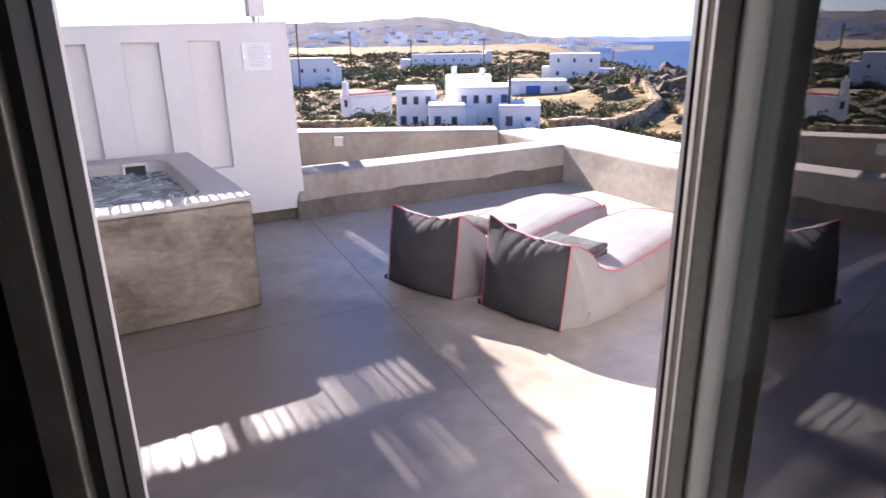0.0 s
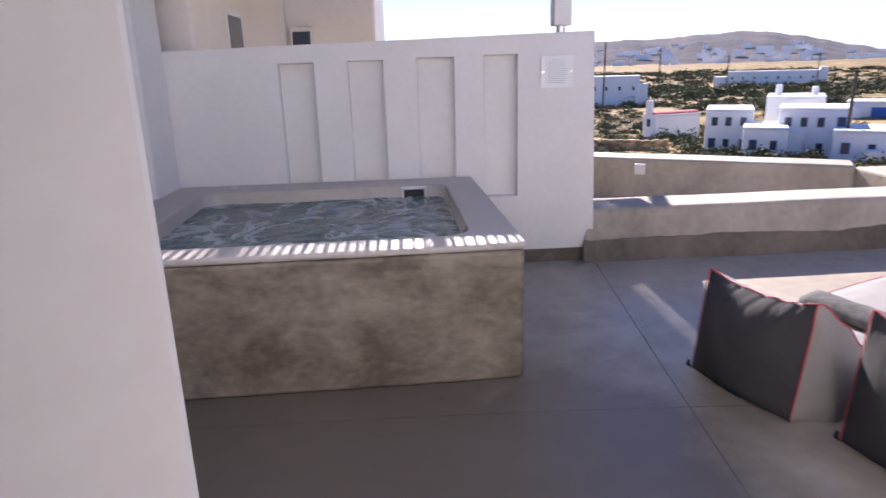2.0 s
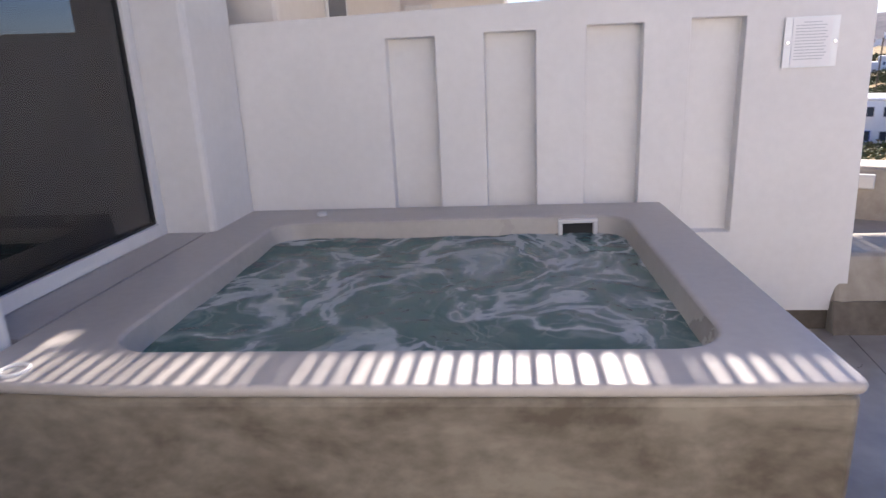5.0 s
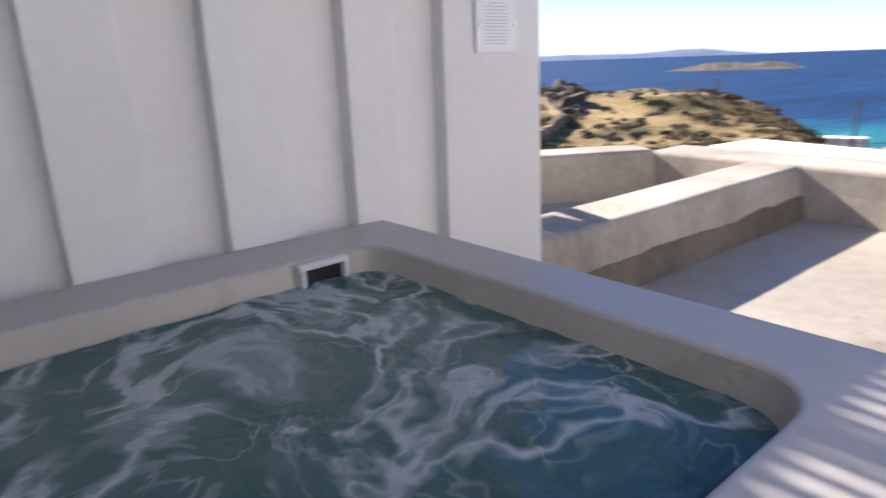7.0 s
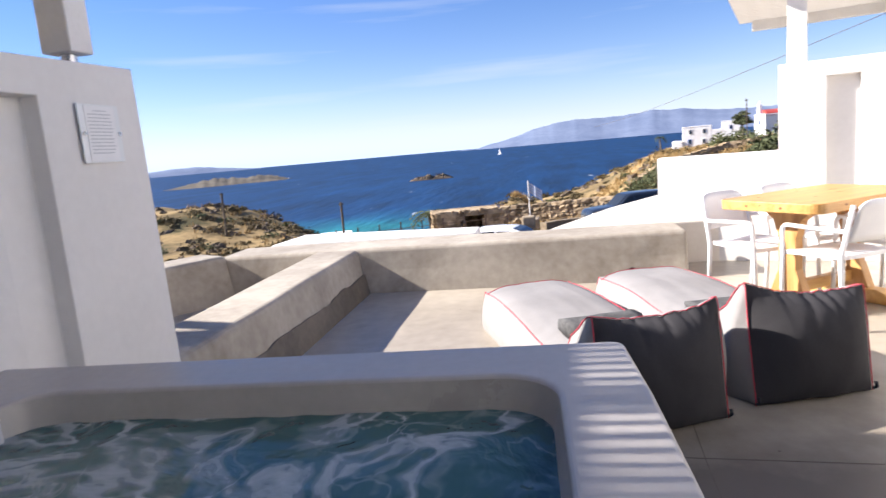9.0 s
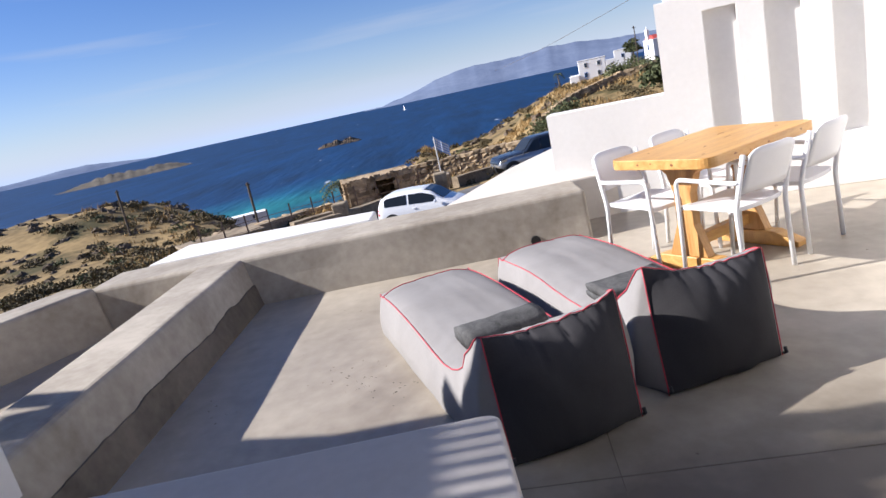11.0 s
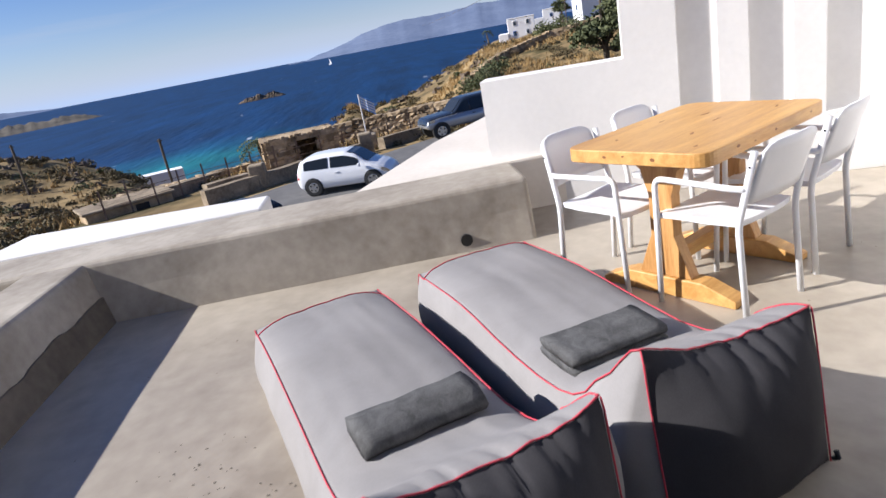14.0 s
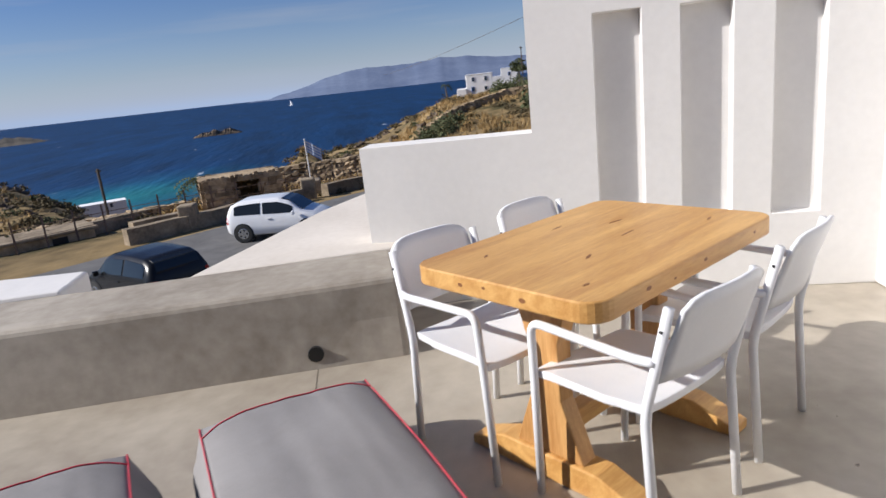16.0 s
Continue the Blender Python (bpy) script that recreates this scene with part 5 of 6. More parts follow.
        part("headlight", patch(L * 0.80, L * 0.95, lambda x: H * at(x)[2] - 0.13, lambda x: H * at(x)[2] - 0.0, s, 0.008), CHROME, t, "headlight lens")
        part("tail_light", patch(-L * 0.985, -L * 0.93, lambda x: H * 0.46, lambda x: H * 0.62, s, 0.012), REDLIGHT, t, "red tail light")
        part("door_handle", boxes((-L * 0.16, -L * 0.16 + 0.14, s * W - 0.02, s * W + 0.02, H * 0.53, H * 0.53 + 0.03)), paint, t, "", 0.005)
        for x in (-L + 0.60, L - 0.68):
            # Flush black disc paints the shade inside the wheel arch.
            part("wheel_arch", tube([(x, s * (W - 0.2), r * 1.02), (x, s * (W + 0.004), r * 1.02)], r * 1.15, 24), BLACK, t, "black disc painting the wheel arch's shade")
            wh = part("wheel", tube([(x, s * (W - 0.17), r), (x, s * (W + 0.018), r)], r, 20), TYRE, t, "black tyre", 0.02)
            part("rim", tube([(x, s * (W + 0.0), r), (x, s * (W + 0.024), r)], r * 0.64, 12), CHROME, wh, "alloy rim", 0.01)
            for k in range(5):
                a = k * math.tau / 5
                # Black studs paint the dark gaps between the spokes.
                part("gap", tube([(x + r * 0.42 * math.cos(a), s * (W + 0.015), r + r * 0.42 * math.sin(a)), (x + r * 0.42 * math.cos(a), s * (W + 0.028), r + r * 0.42 * math.sin(a))], r * 0.12, 6), BLACK, wh)
    # windscreens follow the slope of the shell
    for nm, xa, xb in (("windscreen", 0.34 if boxy else 0.54, 0.085 if boxy else 0.13), ("rear_window", -0.975 if boxy else -0.945, -0.955 if boxy else -0.80)):
        bm = bmesh.new()
        cols = []
        for i in range(7):
            x = L * (xa + (xb - xa) * i / 6)
            _, lo, belt, top, wb, wr = at(x)
            cols.append([bm.verts.new((x + (0.012 if xa > 0 else -0.012), y * W * wr * 0.86, H * (top + 0.004) + o)) for o in (0.012, -0.03) for y in (-1, 1)])
        for p, q in zip(cols, cols[1:]):
            for a, b in ((0, 1), (1, 3), (3, 2), (2, 0)):
                bm.faces.new((p[a], p[b], q[b], q[a]))
        bm.faces.new(cols[0])
        bm.faces.new(cols[-1])
        part(nm, bm, CARGLASS, t, "dark glass")
    part("number_plate", boxes((-L - 0.014, -L + 0.03, -0.25, 0.25, H * 0.36, H * 0.36 + 0.11)), FRAME, t, "white number plate")
    return t


car("hatchback", pose(24.25, 5.55, -3.33, 0, 0, 256), 3.5, 1.38, CARWHITE, "small white hatchback parked on the road")
car("saloon_car", pose(18.6, 8.6, -3.36, 0, 0, 44), 3.5, 1.38, CARBLACK, "black car parked by the white wall")
car("off_roader", pose(32.2, 0.2, -3.36, 0, 0, 104), 4.25, 1.68, CARNAVY, "navy and silver off-roader parked by the verge", CARSILVER, True)


# ---- houses ----
def house(name, az0, az1, d, el0, el1, label, blocks=(), doors=(), red=False, o=(0.35, 0.6, 1.55), deep=6.0, windows=3, rows=1, turn=0.0):
    """A cubic whitewashed house that fills a span of azimuth and height at a distance; its front faces the terrace."""
    x, y = azim((az0 + az1) / 2, d, o)
    w = 2 * d * math.tan(radians((az1 - az0) / 2))
    z0, z1 = o[2] + d * math.tan(radians(el0)), o[2] + d * math.tan(radians(el1))
    t = thing(name, pose(x, y, z0, 0, 0, -(az0 + az1) / 2 + turn), label, "house", "whitewashed houses")
    h = z1 - z0
    part("wall", boxes((-w / 2, w / 2, 0, deep, -3, h)), HOUSEWHITE, t, "", 0.12)
    part("parapet_rim", boxes((-w / 2 - 0.03, w / 2 + 0.03, -0.03, deep + 0.03, h, h + 0.22)), HOUSEWHITE, t, "", 0.06)
    for bx in blocks:
        part("wing", boxes(bx), HOUSEWHITE, t, "whitewashed cube", 0.10)
    for r in range(rows):
        for k in range(windows):
            cx = -w / 2 + w * (k + 0.5) / windows + 0.15 * math.sin(k * 5 + r)
            zc = h * (r + 0.55) / rows
            win = part("window", boxes((cx - 0.32, cx + 0.32, -0.06, 0.02, zc - 0.45, zc + 0.45)), BLUEPAINT if (k + r) % 4 == 0 else FRAME, t, "painted window frame")
            part("pane", boxes((cx - 0.25, cx + 0.25, -0.075, -0.061, zc - 0.38, zc + 0.38)), PANE, win)
    for dx, dw, dh in doors:
        part("door", boxes((dx - dw / 2, dx + dw / 2, -0.08, 0.02, 0, dh)), BLUEPAINT, t, "blue painted door")
    if red:
        bm = bmesh.new()
        k = 8
        prof = [(-w / 2 - 0.1, h)] + [(-w / 2 * math.cos(math.pi * i / k), h + 0.42 * w / 2 * math.sin(math.pi * i / k)) for i in range(k + 1)] + [(w / 2 + 0.1, h)]
        a, b = [bm.verts.new((px, 0.25, pz)) for px, pz in prof], [bm.verts.new((px, deep, pz)) for px, pz in prof]
        bm.faces.new(a)
        bm.faces.new(b[::-1])
        for i in range(len(prof) - 1):
            bm.faces.new((a[i], a[i + 1], b[i + 1], b[i]))
        part("roof", bm, REDROOF, t, "red painted vaulted roof")
        part("belfry", boxes((-0.5, 0.5, -0.2, 0.25, h, h + 1.9), (-0.12, 0.12, -0.05, 0.1, h + 1.9, h + 2.4)), HOUSEWHITE, t, "small white belfry", 0.08)
    return t


house("village_house", 16.0, 20.2, 150, -3.4, -1.35, "white cubic house with blue windows among shrubs", [(-7.5, -5.4, 1, 6, -3, 3.6), (5.4, 7.2, 0.5, 4, -3, 3.9)], windows=4)
house("chapel", 20.2, 21.9, 84, -5.75, -4.55, "small white chapel with a red vaulted roof", red=True, windows=1, deep=6.5, turn=-55)
house("village_house", 25.4, 28.9, 66, -7.6, -4.2, "white cubic house on the slope", windows=3, rows=2)
house("village_house", 29.7, 33.7, 73, -7.6, -3.2, "tall white cubic house with chimneys", [(-1.9, -1.3, 2, 2.6, 5.5, 6.9), (1.3, 1.9, 2, 2.6, 5.5, 6.7)], windows=2, rows=2)
house("village_house", 30.6, 35.5, 64, -7.9, -4.1, "white stepped house with small dark windows", [(-2.7, -0.6, -0.9, 0.0, -3, 2.6)], windows=4, rows=2)
house("village_house", 34.4, 38.0, 61, -8.2, -5.7, "low white house with a roof terrace", [(0.4, 1.8, -1.6, 0, -3, 1.5)], windows=2)
house("village_house", 28.2, 31.4, 61, -8.2, -5.6, "low white house wing with a flat roof", windows=2)
house("garage_house", 35.1, 40.1, 112, -4.85, -3.5, "long low white house with a wide blue door", [(3.2, 5.6, 0, 5, -3, 2.1), (-4.9, -2.8, -1, 4, -3, 2.0)], [(-0.6, 2.4, 2.0)], windows=3)
house("villa", 38.6, 42.8, 150, -3.4, -1.3, "two-storey white villa with blue shutters", [(-7.2, -5.5, 1, 5, -3, 3.0), (5.5, 9.0, 1, 6, -3, 2.4)], windows=3, rows=2)
house("hotel", 26.8, 33.2, 262, -2.2, -1.15, "long white low building on the plain", [(-19, -14.6, 0, 8, -4, 3.2), (14.6, 17, 1, 7, -4, 6.0)], windows=8)
O2 = (0.66, 3.88, 1.39)
house("hill_house", 101.6, 103.9, 135, -1.75, -0.15, "white two-storey house on the dry hill", [(-4.6, -2.7, -1, 5, -3, 1.3), (2.7, 4.6, 0, 5, -3, 3.1)], windows=2, rows=2, o=O2)
house("hill_chapel", 106.3, 108.5, 118, -0.75, 0.3, "white chapel with a red roof on the hill", red=True, windows=1, o=O2, turn=-70)
house("hill_house", 104.6, 106.0, 170, -0.9, 0.1, "white house beside pines on the hill", windows=1, o=O2)
house("beach_house", 68.3, 72.5, 150, -7.2, -6.8, "long low white beach building", windows=2, o=O2, deep=4)

# far village on the hills: too many and too small to count
bm = bmesh.new()
rng = random.Random(4)
for i in range(150):
    az, d = rng.uniform(8, 44), rng.uniform(1250, 1750)
    f = (d - 1200) / 700
    crest = -22 + 76 * bump(az, 29, 8) + 62 * bump(az, 16, 9) + 18 * bump(az, 41, 3.2)
    z = -26 + (crest + 26) * (0.15 + 0.72 * f)
    w, h = rng.uniform(7, 22), rng.uniform(4, 7)
    box(bm, -w / 2, w / 2, -5, 5, -6, h, pose(*azim(az, d), z, 0, 0, -az))
tagged(part("distant_village", bm, HOUSEWHITE), "scattered white houses on the far hill", "village", kind="stuff")


# ---- stone walls, hut, poles, flag ----
def stone_wall(name, pts, h, label, thick=0.5, size=0.30, seed=1, joined=None):
    """Dry-stone wall: rough stones laid in courses along a line on the ground."""
    r = random.Random(seed)
    bm = joined if joined is not None else bmesh.new()
    verts, faces = [], []
    for (ax, ay), (bx, by) in zip(pts, pts[1:]):
        n = math.hypot(bx - ax, by - ay)
        a = math.atan2(by - ay, bx - ax)
        ca, sa = math.cos(a), math.sin(a)
        courses = max(int(h / (size * 0.72)), 1)
        for cidx in range(courses):
            s = r.uniform(0, size)
            while s < n:
                ln, hh = size * r.uniform(0.6, 1.5), size * 0.72 * r.uniform(0.75, 1.15)
                x, y = ax + ca * s, ay + sa * s
                z = land(x, y) + cidx * size * 0.72 - 0.05 + r.uniform(-0.04, 0.04)
                base = len(verts)
                for dz in (0, hh):
                    for dx, dy in ((0, -thick / 2), (ln, -thick / 2), (ln, thick / 2), (0, thick / 2)):
                        px, py = dx + r.uniform(-0.05, 0.05), dy + r.uniform(-0.07, 0.07)
                        verts.append((x + ca * px - sa * py, y + sa * px + ca * py, z + dz + r.uniform(-0.03, 0.03)))
                faces += [[base + i for i in f] for f in ((3, 2, 1, 0), (4, 5, 6, 7), (0, 1, 5, 4), (1, 2, 6, 5), (2, 3, 7, 6), (3, 0, 4, 7))]
                s += ln + 0.02
    me = bpy.data.meshes.new(name)
    me.from_pydata(verts, [], faces)
    me.materials.append(RUBBLE)
    ob = new(name, me)
    return tagged(ob, label, "stone wall", kind="stuff")


RUBBLE = surface("rubble_stone", (0.20, 0.145, 0.088), (0.52, 0.40, 0.26), 0.95, 1.2, 6, 0.5, 0.05, gloss=0.1)
n_, l_ = RUBBLE.node_tree.nodes, RUBBLE.node_tree.links
gi = n_.new("ShaderNodeNewGeometry")
hs = n_.new("ShaderNodeHueSaturation")
vm = n_.new("ShaderNodeMapRange")
vm.inputs["To Min"].default_value, vm.inputs["To Max"].default_value = 0.55, 1.35
l_.new(gi.outputs["Random Per Island"], vm.inputs["Value"])
l_.new(vm.outputs["Result"], hs.inputs["Value"])
rp = next(q for q in n_ if q.type == "VALTORGB")
l_.new(rp.outputs["Color"], hs.inputs["Color"])
l_.new(hs.outputs["Color"], n_["Principled BSDF"].inputs["Base Color"])

stone_wall("field_wall", [azim(79.5, 47, O2), azim(84, 47, O2), azim(89, 46, O2), azim(94, 45, O2), azim(103, 43, O2), azim(112, 40, O2)], 1.95, "long brown dry-stone field wall", 0.7, 0.36, 3)
stone_wall("terrace_wall", [azim(66, 43, O2), azim(72, 40, O2), azim(78, 41, O2)], 0.8, "crumbling low stone terrace wall", 0.6, 0.34, 8)
stone_wall("hill_wall", [azim(97, 95, O2), azim(101, 105, O2), azim(105, 112, O2), azim(110, 112, O2)], 1.6, "stone wall climbing the dry hill", 0.9, 0.6, 11)
stone_wall("hill_wall", [azim(96, 70, O2), azim(101, 72, O2), azim(108, 70, O2)], 1.3, "stone wall across the dry hill", 0.8, 0.5, 12)
stone_wall("valley_wall", [azim(40, 50), azim(43, 60), azim(46, 72), azim(48.5, 88), azim(47, 104)], 1.5, "pale stone wall beside the track", 0.7, 0.5, 14)
stone_wall("valley_wall", [azim(10, 66), azim(17, 68), azim(23, 72)], 1.3, "dark stone wall below the chapel", 0.7, 0.5, 15)


def rendered_wall(name, pts, h, wide, label):
    """A low rough-rendered wall that follows the ground."""
    bm = bmesh.new()
    for (ax, ay), (bx, by) in zip(pts, pts[1:]):
        m, n = along(ax, ay, bx, by)
        k = max(int(n / 0.8), 1)
        prev = None
        for i in range(k + 1):
            x, y = ax + (bx - ax) * i / k, ay + (by - ay) * i / k
            z, side = land(x, y), Vector((-(by - ay), bx - ax)).normalized() * wide / 2
            lift = 0.05 * noise.noise((x * 0.7, y * 0.7, 3))
            cur = [bm.verts.new((x + side.x * q, y + side.y * q, z + dz)) for q, dz in ((-1.25, -0.4), (-1, h + lift), (1, h + lift * 0.6), (1.25, -0.4))]
            if prev:
                for j in range(3):
                    bm.faces.new((prev[j], cur[j], cur[j + 1], prev[j + 1]))
            else:
                bm.faces.new(cur)
            prev = cur
        bm.faces.new(prev[::-1])
    return structure(name, bm, ROUGHCAST, label, "wall")


ROUGHCAST = surface("weathered_roughcast", (0.15, 0.115, 0.078), (0.38, 0.31, 0.22), 0.9, 1.1, 9, 0.5, 0.03, gloss=0.1)
rendered_wall("wall_verge", [azim(a, d, O2) for a, d in ((73.5, 27.5), (78, 28.5), (82, 29.8), (85, 31), (87.2, 32.3))], 0.62, 0.45, "weathered rendered wall along the road verge")
rendered_wall("wall_verge_far", [azim(a, d, O2) for a, d in ((89.2, 33.5), (92, 35.2), (95, 37.2), (99, 40))], 0.6, 0.45, "weathered rendered wall along the road verge")
rendered_wall("wall_plot", [azim(a, d, O2) for a, d in ((70.5, 34), (73, 36), (75.5, 39))], 0.6, 0.5, "pale rendered wall around a plot")
rendered_wall("wall_plot_far", [azim(a, d, O2) for a, d in ((73.8, 31.5), (77.5, 32.5))], 0.45, 0.5, "pale rendered wall around a plot")
for a, d in ((78.3, 28.7), (87.9, 33)):
    px, py = azim(a, d, O2)
    tagged(part("wall_pillar", boxes((px - 0.35, px + 0.35, py - 0.35, py + 0.35, land(px, py) - 0.3, land(px, py) + 1.05)), ROUGHCAST, None, "", 0.08), "stubby rendered pillar in the verge wall", "pillar")
sx, sy = azim(67.6, 33.5, O2)
shed = thing("field_shed", pose(sx, sy, land(sx, sy), 0, 0, -58), "low stone shed with a flat pale earth roof", "shed")
part("wall", boxes((-1.9, 1.9, -1.1, 1.1, -0.5, 0.47)), RUBBLE, shed, "rough stone wall", 0.05)
part("roof", boxes((-2.05, 2.05, -1.25, 1.25, 0.472, 0.60)), ROUGHCAST, shed, "flat pale earth roof", 0.04)
# Black slab on the closed wall paints the shade of an open doorway.
part("doorway", boxes((0.2, 0.8, -1.125, -1.09, -0.2, 0.38)), BLACK, shed, "dark doorway")
hx, hy = azim(82.2, 38.5, O2)
hut = thing("stone_hut", pose(hx, hy, land(hx, hy), 0, 0, -78), "ruined flat-roofed field-stone hut with a dark doorway", "hut")
r = random.Random(21)
verts, faces = [], []
for face_, (sx, sy, nx_, ny_, ln) in enumerate(((-1.9, -1.4, 1, 0, 3.8), (-1.9, 1.4, 1, 0, 3.8), (-1.9, -1.4, 0, 1, 2.8), (1.9, -1.4, 0, 1, 2.8))):
    for cidx in range(8):
        s = 0.0
        while s < ln:
            w = r.uniform(0.22, 0.5)
            if not (face_ == 0 and 1.9 < s + w and s < 2.75 and cidx < 7):
                cx, cy = sx + nx_ * (s + w / 2), sy + ny_ * (s + w / 2)
                base = len(verts)
                for dz in (0, 0.235):
                    for a, b in ((-1, -1), (1, -1), (1, 1), (-1, 1)):
                        verts.append((cx + (a * w / 2 if nx_ else a * 0.2) + r.uniform(-0.04, 0.04), cy + (b * w / 2 if ny_ else b * 0.2) + r.uniform(-0.04, 0.04), cidx * 0.225 + dz - 0.1))
                faces += [[base + i for i in f] for f in ((3, 2, 1, 0), (4, 5, 6, 7), (0, 1, 5, 4), (1, 2, 6, 5), (2, 3, 7, 6), (3, 0, 4, 7))]
            s += w
me = bpy.data.meshes.new("stonework")
me.from_pydata(verts, [], faces)
me.materials.append(RUBBLE)
o = new("stonework", me)
o.parent = hut
part("roof", boxes((-1.95, 1.95, -1.45, 1.45, 1.60, 1.70)), RUBBLE, hut, "flat earth and stone roof", 0.05)


def utility_pole(az, d, top_el, label, r=0.14):
    x, y = azim(az, d, O2)
    z = land(x, y)
    top = O2[2] + d * math.tan(radians(top_el))
    t = thing("utility_pole", pose(x, y, z), label, "utility pole", "utility poles")
    part("pole", tube([(0, 0, -0.5), (0.15, 0, top - z)], r, 8), BARK, t, "weathered wooden pole")
    part("crossarm", boxes((0.05, 0.25, -0.25, 0.25, top - z - 0.3, top - z - 0.18)), BARK, t)


utility_pole(61.5, 85, -2.2, "dark wooden utility pole on the slope")
utility_pole(122.2, 46.5, 8.62, "tall wooden pole carrying a wire", 0.1)
utility_pole(106.5, 112, 1.75, "thin dark pole beside the hill chapel", 0.08)
utility_pole(71.4, 72, -4.05, "dark wooden utility pole above the beach")
for az, d, e in ((17.6, 120, 1.6), (22.0, 150, 0.9), (27.2, 160, 0.2), (33.5, 180, 0.1), (36.8, 60, -1.2), (44.5, 160, -1.0)):
    utility_pole(az, d, e, "thin dark utility pole among the houses")
cope = random.Random(9)
for k in range(16):
    part("cope_stone", boxes((-1.95 + k * 0.245, -1.95 + k * 0.245 + cope.uniform(0.16, 0.24), -1.55, -1.55 + cope.uniform(0.25, 0.4), 1.69, 1.69 + cope.uniform(0.08, 0.2))), RUBBLE, hut, "", 0.03)
fx, fy = azim(88.1, 36, O2)
fl = thing("flagpole", pose(fx, fy, land(fx, fy)), "white flagpole with a blue and white striped flag", "flagpole")
ftop = O2[2] + 36 * math.tan(radians(-3.8)) - land(fx, fy)
part("pole", tube([(0, 0, -0.2), (0, 0, ftop)], 0.035, 8), FRAME, fl, "white pole")
part("pedestal", boxes((-0.5, 0.5, -0.5, 0.5, -0.3, 0.8)), STONE, fl, "rough concrete pedestal", 0.06)
for k in range(9):
    bm = bmesh.new()
    prev = None
    for i in range(13):
        u = i / 12
        x, y = 0.06 * math.sin(u * 9), -0.75 * u
        z1 = ftop - 0.02 - k * 0.075 - 0.55 * u
        cur = [bm.verts.new((x - 0.006, y, z1)), bm.verts.new((x - 0.006, y, z1 - 0.075)), bm.verts.new((x + 0.006, y, z1 - 0.075)), bm.verts.new((x + 0.006, y, z1))]
        if prev:
            for j in range(4):
                bm.faces.new((prev[j], cur[j], cur[(j + 1) % 4], prev[(j + 1) % 4]))
        prev = cur
    part("stripe", bm, FLAGBLUE if k % 2 == 0 else FLAGWHITE, fl, "blue stripe" if k % 2 == 0 else "white stripe")
# wire fence along the verge
fe = thing("wire_fence", pose(0, 0, 0), "rusty post and rail fence along the verge", "fence")
posts = [azim(a, 31.5 + (a - 66) * 0.22, O2) for a in range(66, 94, 2)]
for x, y in posts:
    z = land(x, y)
    part("post", boxes((x - 0.03, x + 0.03, y - 0.03, y + 0.03, z - 0.2, z + 1.35)), RUST, fe)
for hgt in (0.55, 1.0):
    part("rail", tube([(x, y, land(x, y) + hgt) for x, y in posts], 0.015, 5), RUST, fe)

# ---- plants and rocks ----
def leaf_cloud(rng, verts, faces, cx, cy, cz, rx, ry, rz, n, leaf):
    """Small leaf blades scattered through an uneven dome."""
    for _ in range(n):
        a, u = rng.uniform(0, math.tau), rng.random() ** 0.5
        el = rng.random()
        lump = 0.72 + 0.5 * noise.noise((math.cos(a) * 1.6 + cx, math.sin(a) * 1.6 + cy, el * 2.2))
        x, y, z = cx + rx * lump * u * math.cos(a), cy + ry * lump * u * math.sin(a), cz + rz * lump * math.sqrt(max(1 - u * u, 0)) * (0.25 + 0.75 * el)
        d1 = Vector((rng.uniform(-1, 1), rng.uniform(-1, 1), rng.uniform(-0.6, 1))).normalized() * leaf
        d2 = d1.cross(Vector((rng.uniform(-1, 1), rng.uniform(-1, 1), rng.uniform(-1, 1)))).normalized() * leaf * 0.55
        b = len(verts)
        p = Vector((x, y, z))
        verts += [tuple(p - d1), tuple(p + d2), tuple(p + d1), tuple(p - d2)]
        faces.append((b, b + 1, b + 2, b + 3))


def stuff(name, verts, faces, material, label, category):
    me = bpy.data.meshes.new(name)
    me.from_pydata(verts, [], faces)
    me.materials.append(material)
    return tagged(new(name, me), label, category, kind="stuff")


rng = random.Random(12)
green, dry, tuft = ([], []), ([], []), ([], [])
count = 0
while count < 1900:
    az, d = rng.uniform(2, 118), 34 + 250 * rng.random() ** 1.5
    x, y = azim(az, d)
    g = shore_gap(x, y)
    if g < 12 or noise.noise((x * 0.035, y * 0.035, 8)) < rng.uniform(-0.35, 0.25):
        continue
    count += 1
    s = rng.uniform(0.5, 1.25) * (1 + d / 160)
    tgt = green if rng.random() < (0.62 if az < 50 else 0.10) else dry
    leaf_cloud(rng, *tgt, x, y, land(x, y) - 0.1, s, s * rng.uniform(0.7, 1.2), s * rng.uniform(0.45, 0.8), int(90 + 700 / d * 7), 0.06 + d * 0.0012)
for _ in range(620):
    az, d = rng.uniform(2, 47), rng.uniform(44, 260)
    x, y = azim(az, d)
    if shore_gap(x, y) < 15 or noise.noise((x * 0.03, y * 0.03, 2)) < rng.uniform(-0.5, 0.3):
        continue
    s = rng.uniform(0.8, 1.7) * (0.8 + d / 150)
    leaf_cloud(rng, *green, x, y, land(x, y) - 0.2, s * 1.3, s * 1.3, s * 0.8, 170, 0.08 + d * 0.0014)
for _ in range(700):
    az, d = rng.uniform(2, 50), rng.uniform(190, 520)
    x, y = azim(az, d)
    if shore_gap(x, y) < 10:
        continue
    s = rng.uniform(1.2, 2.8) * (0.6 + d / 300)
    leaf_cloud(rng, *(green if rng.random() < 0.6 else dry), x, y, land(x, y) - 0.3, s * 1.6, s * 1.4, s * 0.7, 70, 0.25 + d * 0.0013)
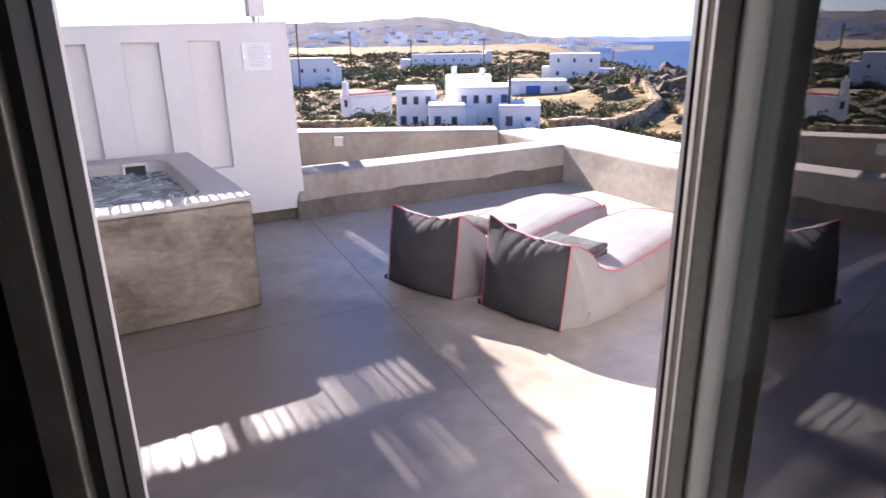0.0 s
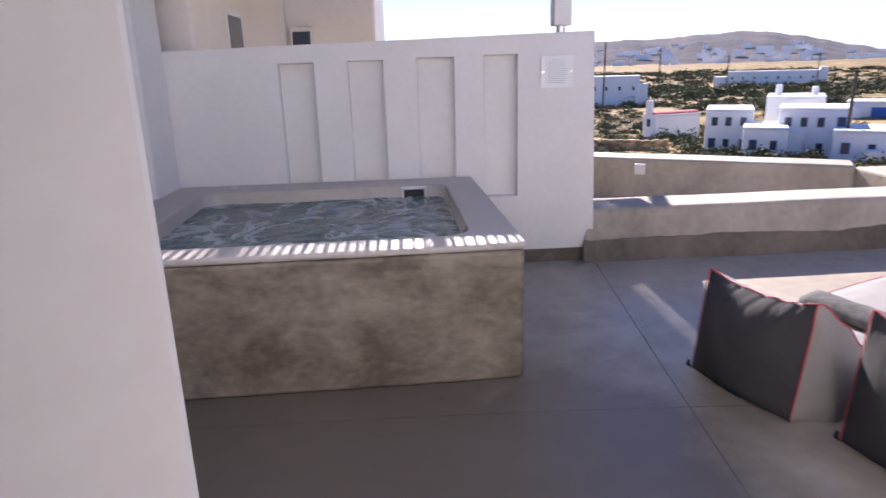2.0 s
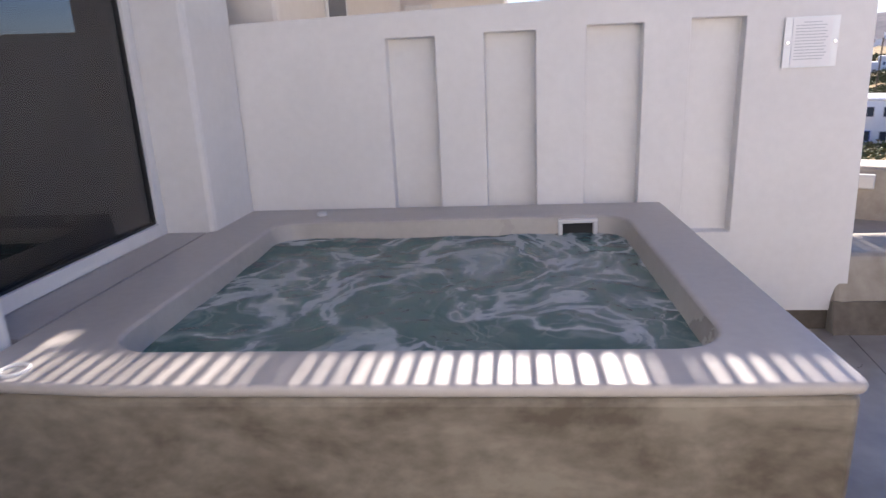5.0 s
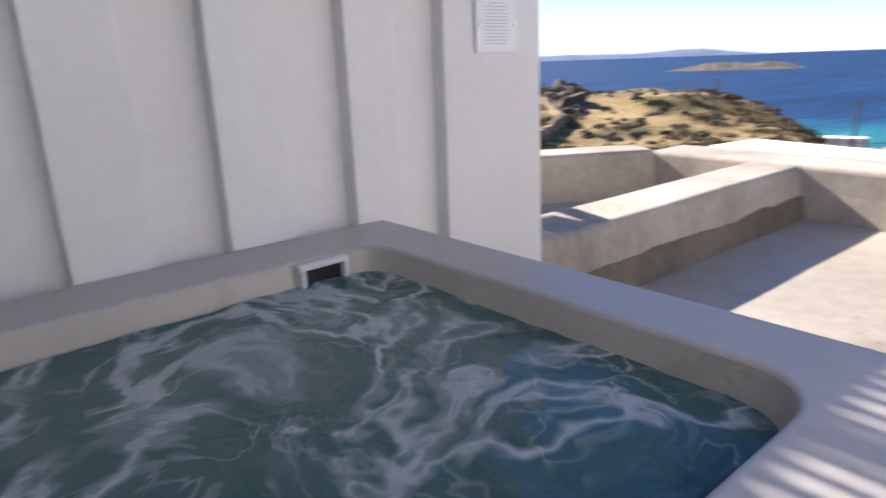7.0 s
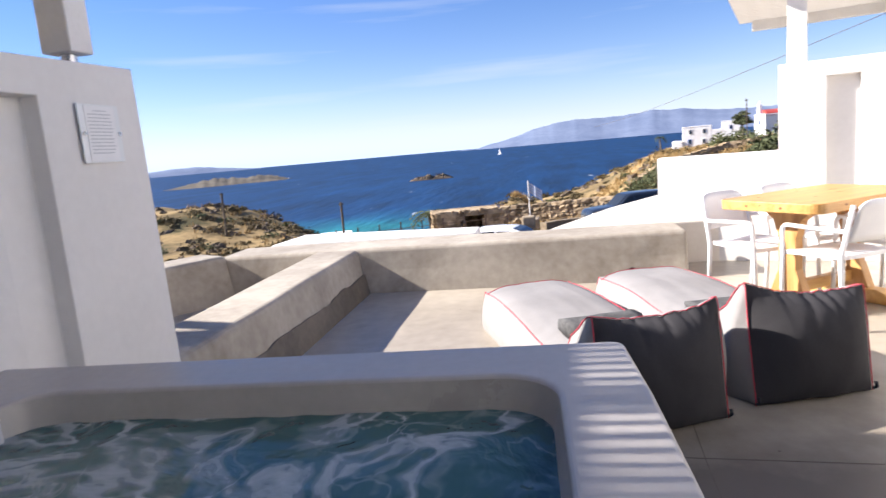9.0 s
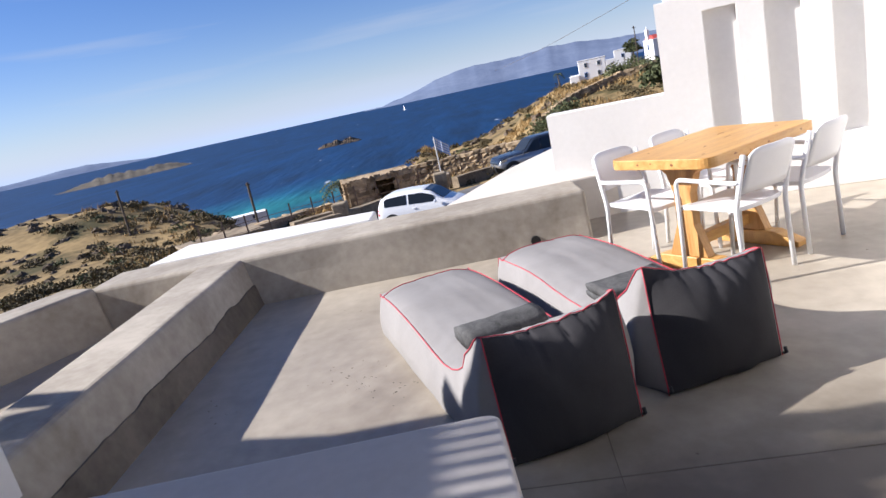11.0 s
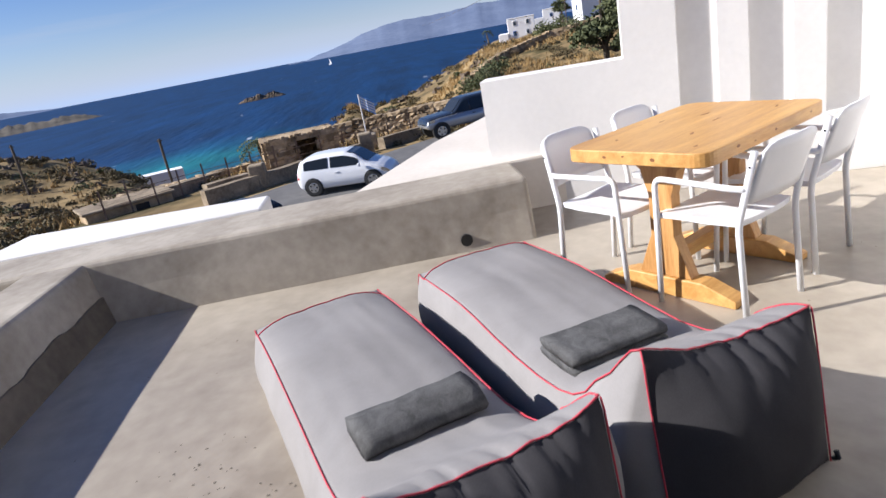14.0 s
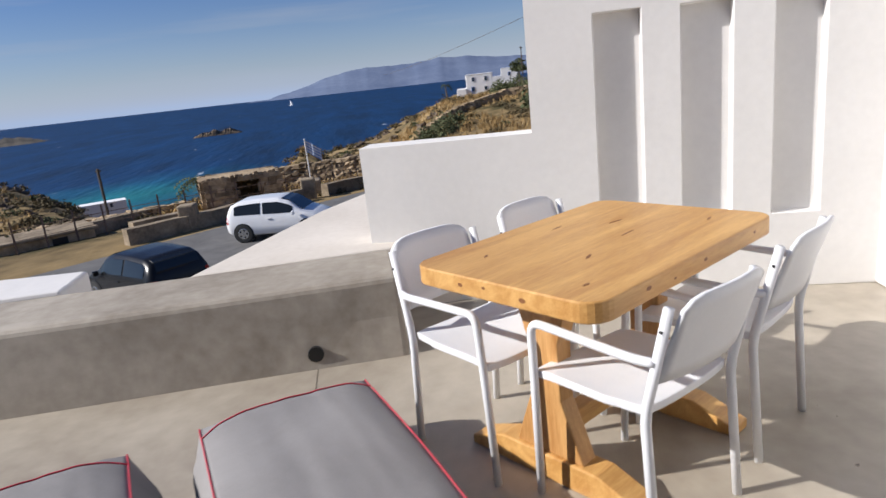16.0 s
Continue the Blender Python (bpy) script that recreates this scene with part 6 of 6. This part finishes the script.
for az, d, s in ((19.6, 140, 2.6), (21.3, 140, 2.4), (23.6, 84, 1.9), (24.6, 74, 2.2), (22.8, 78, 2.0), (25.0, 62, 1.7), (28.2, 57, 1.6), (30.3, 56, 1.5), (34.0, 57, 1.4), (36.5, 92, 2.2), (38.2, 84, 2.4), (39.6, 80, 2.0), (41.0, 76, 2.0), (42.5, 72, 2.0), (41.5, 128, 2.6), (43.2, 130, 3.0), (44.8, 118, 3.8), (46.0, 116, 4.2), (47.2, 112, 3.4), (33.5, 170, 4), (35.0, 175, 4), (24, 190, 4), (21, 190, 3.6), (28, 200, 4),
                 (96.6, 92, 2.4), (97.6, 90, 3.0), (98.6, 92, 3.0), (99.4, 96, 2.4), (103.8, 118, 2.6), (105.2, 118, 3.2), (106.3, 112, 2.6), (110.0, 60, 2.6), (111.5, 58, 3.2), (79.0, 44, 1.2), (77.8, 43, 1.0)):
    x, y = azim(az, d)
    leaf_cloud(rng, *green, x, y, land(x, y) - 0.2, s, s, s * 1.15, 620, 0.08 + d * 0.0011)
stuff("shrubs", *green, LEAF, "dark green evergreen shrubs on the hillside", "shrubs")
stuff("dry_scrub", *dry, LEAF2, "low dry olive-brown scrub", "scrub")
for i in range(5200):
    az = rng.uniform(58, 108) if i < 2600 else rng.uniform(86, 109)
    d = rng.uniform(34, 60) if i % 10 < 6 and i < 2600 else rng.uniform(55, 125)
    x, y = azim(az, d)
    if noise.noise((x * 0.08, y * 0.08, 1)) < -0.05:
        continue
    z = land(x, y)
    for k in range(7):
        b = len(tuft[0])
        a, s = rng.uniform(0, math.tau), 0.35 + d * 0.003
        px, py = x + rng.uniform(-0.4, 0.4), y + rng.uniform(-0.4, 0.4)
        tuft[0].extend([(px - 0.07 * math.cos(a), py - 0.07 * math.sin(a), z), (px + 0.07 * math.cos(a), py + 0.07 * math.sin(a), z), (px + rng.uniform(-0.2, 0.2), py + rng.uniform(-0.2, 0.2), z + s * rng.uniform(0.6, 1.4))])
        tuft[1].append((b, b + 1, b + 2))
stuff("dry_grass", *tuft, STRAW, "tall straw-coloured dry grass", "grass")
rv, rf = [], []
for i in range(2800):
    az = rng.uniform(42, 100) if i < 620 else rng.uniform(48, 80)
    d = rng.uniform(45, 230)
    x, y = azim(az, d)
    g = shore_gap(x, y)
    near = 40 < az < 50 and d > 95
    if g < 2 or (g > 55 and not near and rng.random() < 0.7):
        continue
    s = rng.uniform(0.4, 1.6) * (2.1 if near else 1.0 if i < 300 else 0.75) * (0.7 + d / 250)
    z = land(x, y)
    base = len(rv)
    nlat, nlon = 4, 7
    for a in range(nlat + 1):
        for b in range(nlon):
            th, ph = math.pi / 2 * a / nlat, math.tau * b / nlon
            q = 0.7 + 0.6 * noise.noise((math.cos(ph) * 1.3 + i, math.sin(ph) * 1.3, th * 2))
            rv.append((x + s * q * math.cos(th) * math.cos(ph), y + s * q * math.cos(th) * math.sin(ph), z - 0.2 + s * 0.75 * q * math.sin(th)))
    for a in range(nlat):
        for b in range(nlon):
            rf.append((base + a * nlon + b, base + a * nlon + (b + 1) % nlon, base + (a + 1) * nlon + (b + 1) % nlon, base + (a + 1) * nlon + b))
stuff("boulders", rv, rf, ROCK, "brown weathered boulders on the slope and headland", "boulders")


def tree(az, d, h, crown, label, o=O2, palm=False):
    x, y = azim(az, d, o)
    t = thing("palm_tree" if palm else "tree", pose(x, y, land(x, y)), label, "tree")
    r = random.Random(int(az * 10))
    part("trunk", tube([(0, 0, -0.3), (0.1, 0.05, h * 0.35), (0.05, 0.2, h * 0.7), (0.0, 0.2, h * 0.9)], 0.2, 8, radii=[0.26, 0.2, 0.13, 0.06]), BARK, t, "grey bark")
    verts, faces = [], []
    if palm:
        for k in range(22):
            a, droop = r.uniform(0, math.tau), r.uniform(-0.3, 0.9)
            for i in range(9):
                u = i / 8
                p = Vector((math.cos(a) * crown * u, math.sin(a) * crown * u, h * 0.9 + crown * (droop * u - 0.9 * u * u)))
                for s in (-1, 1):
                    q = p + Vector((-math.sin(a) * s * 0.35, math.cos(a) * s * 0.35, -0.15))
                    b = len(verts)
                    verts += [tuple(p), tuple(p + Vector((math.cos(a) * 0.15, math.sin(a) * 0.15, 0))), tuple(q)]
                    faces.append((b, b + 1, b + 2))
    else:
        for k in range(9):
            a, zz = r.uniform(0, math.tau), h * r.uniform(0.45, 0.85)
            bx, by = math.cos(a) * crown * 0.55, math.sin(a) * crown * 0.55
            part("limb", tube([(0.05, 0.1, h * 0.45), (bx * 0.5, by * 0.5, zz * 0.85), (bx, by, zz)], 0.05, 5, radii=[0.09, 0.06, 0.025]), BARK, t)
            leaf_cloud(r, verts, faces, bx, by, zz - 0.3, crown * 0.6, crown * 0.6, crown * 0.55, 330, 0.16)
        leaf_cloud(r, verts, faces, 0, 0, h * 0.6, crown * 0.8, crown * 0.8, crown * 0.8, 500, 0.16)
    me = bpy.data.meshes.new("crown")
    me.from_pydata(verts, [], faces)
    me.materials.append(LEAF)
    c = new("crown", me)
    c.parent = t


tree(109.5, 42, 6.6, 2.1, "dark green tree beside the white wall")
tree(112.5, 40, 6.8, 2.4, "dark green tree behind the pergola")
tree(116.0, 36, 6.6, 2.4, "dark green tree behind the pergola")
tree(106.2, 140, 5.5, 2.0, "dark green pine by the hill house")
tree(99.9, 142, 3.9, 1.1, "small palm on the dry hill", palm=True)
tree(79.2, 41, 1.9, 1.5, "spiky grey-green agave clump by the hut", palm=True)


# overhead wire from the hill towards the shore
wire = [Vector((40.0, -20.9, 8.45)).lerp(Vector((220.8, -13.8, 3.9)), k / 12) - Vector((0, 0, 0.9 * math.sin(math.pi * k / 12))) for k in range(13)]
tagged(part("overhead_wire", tube([tuple(p) for p in wire], 0.028, 5), BARK), "thin dark overhead wire above the sea slope", "wire")
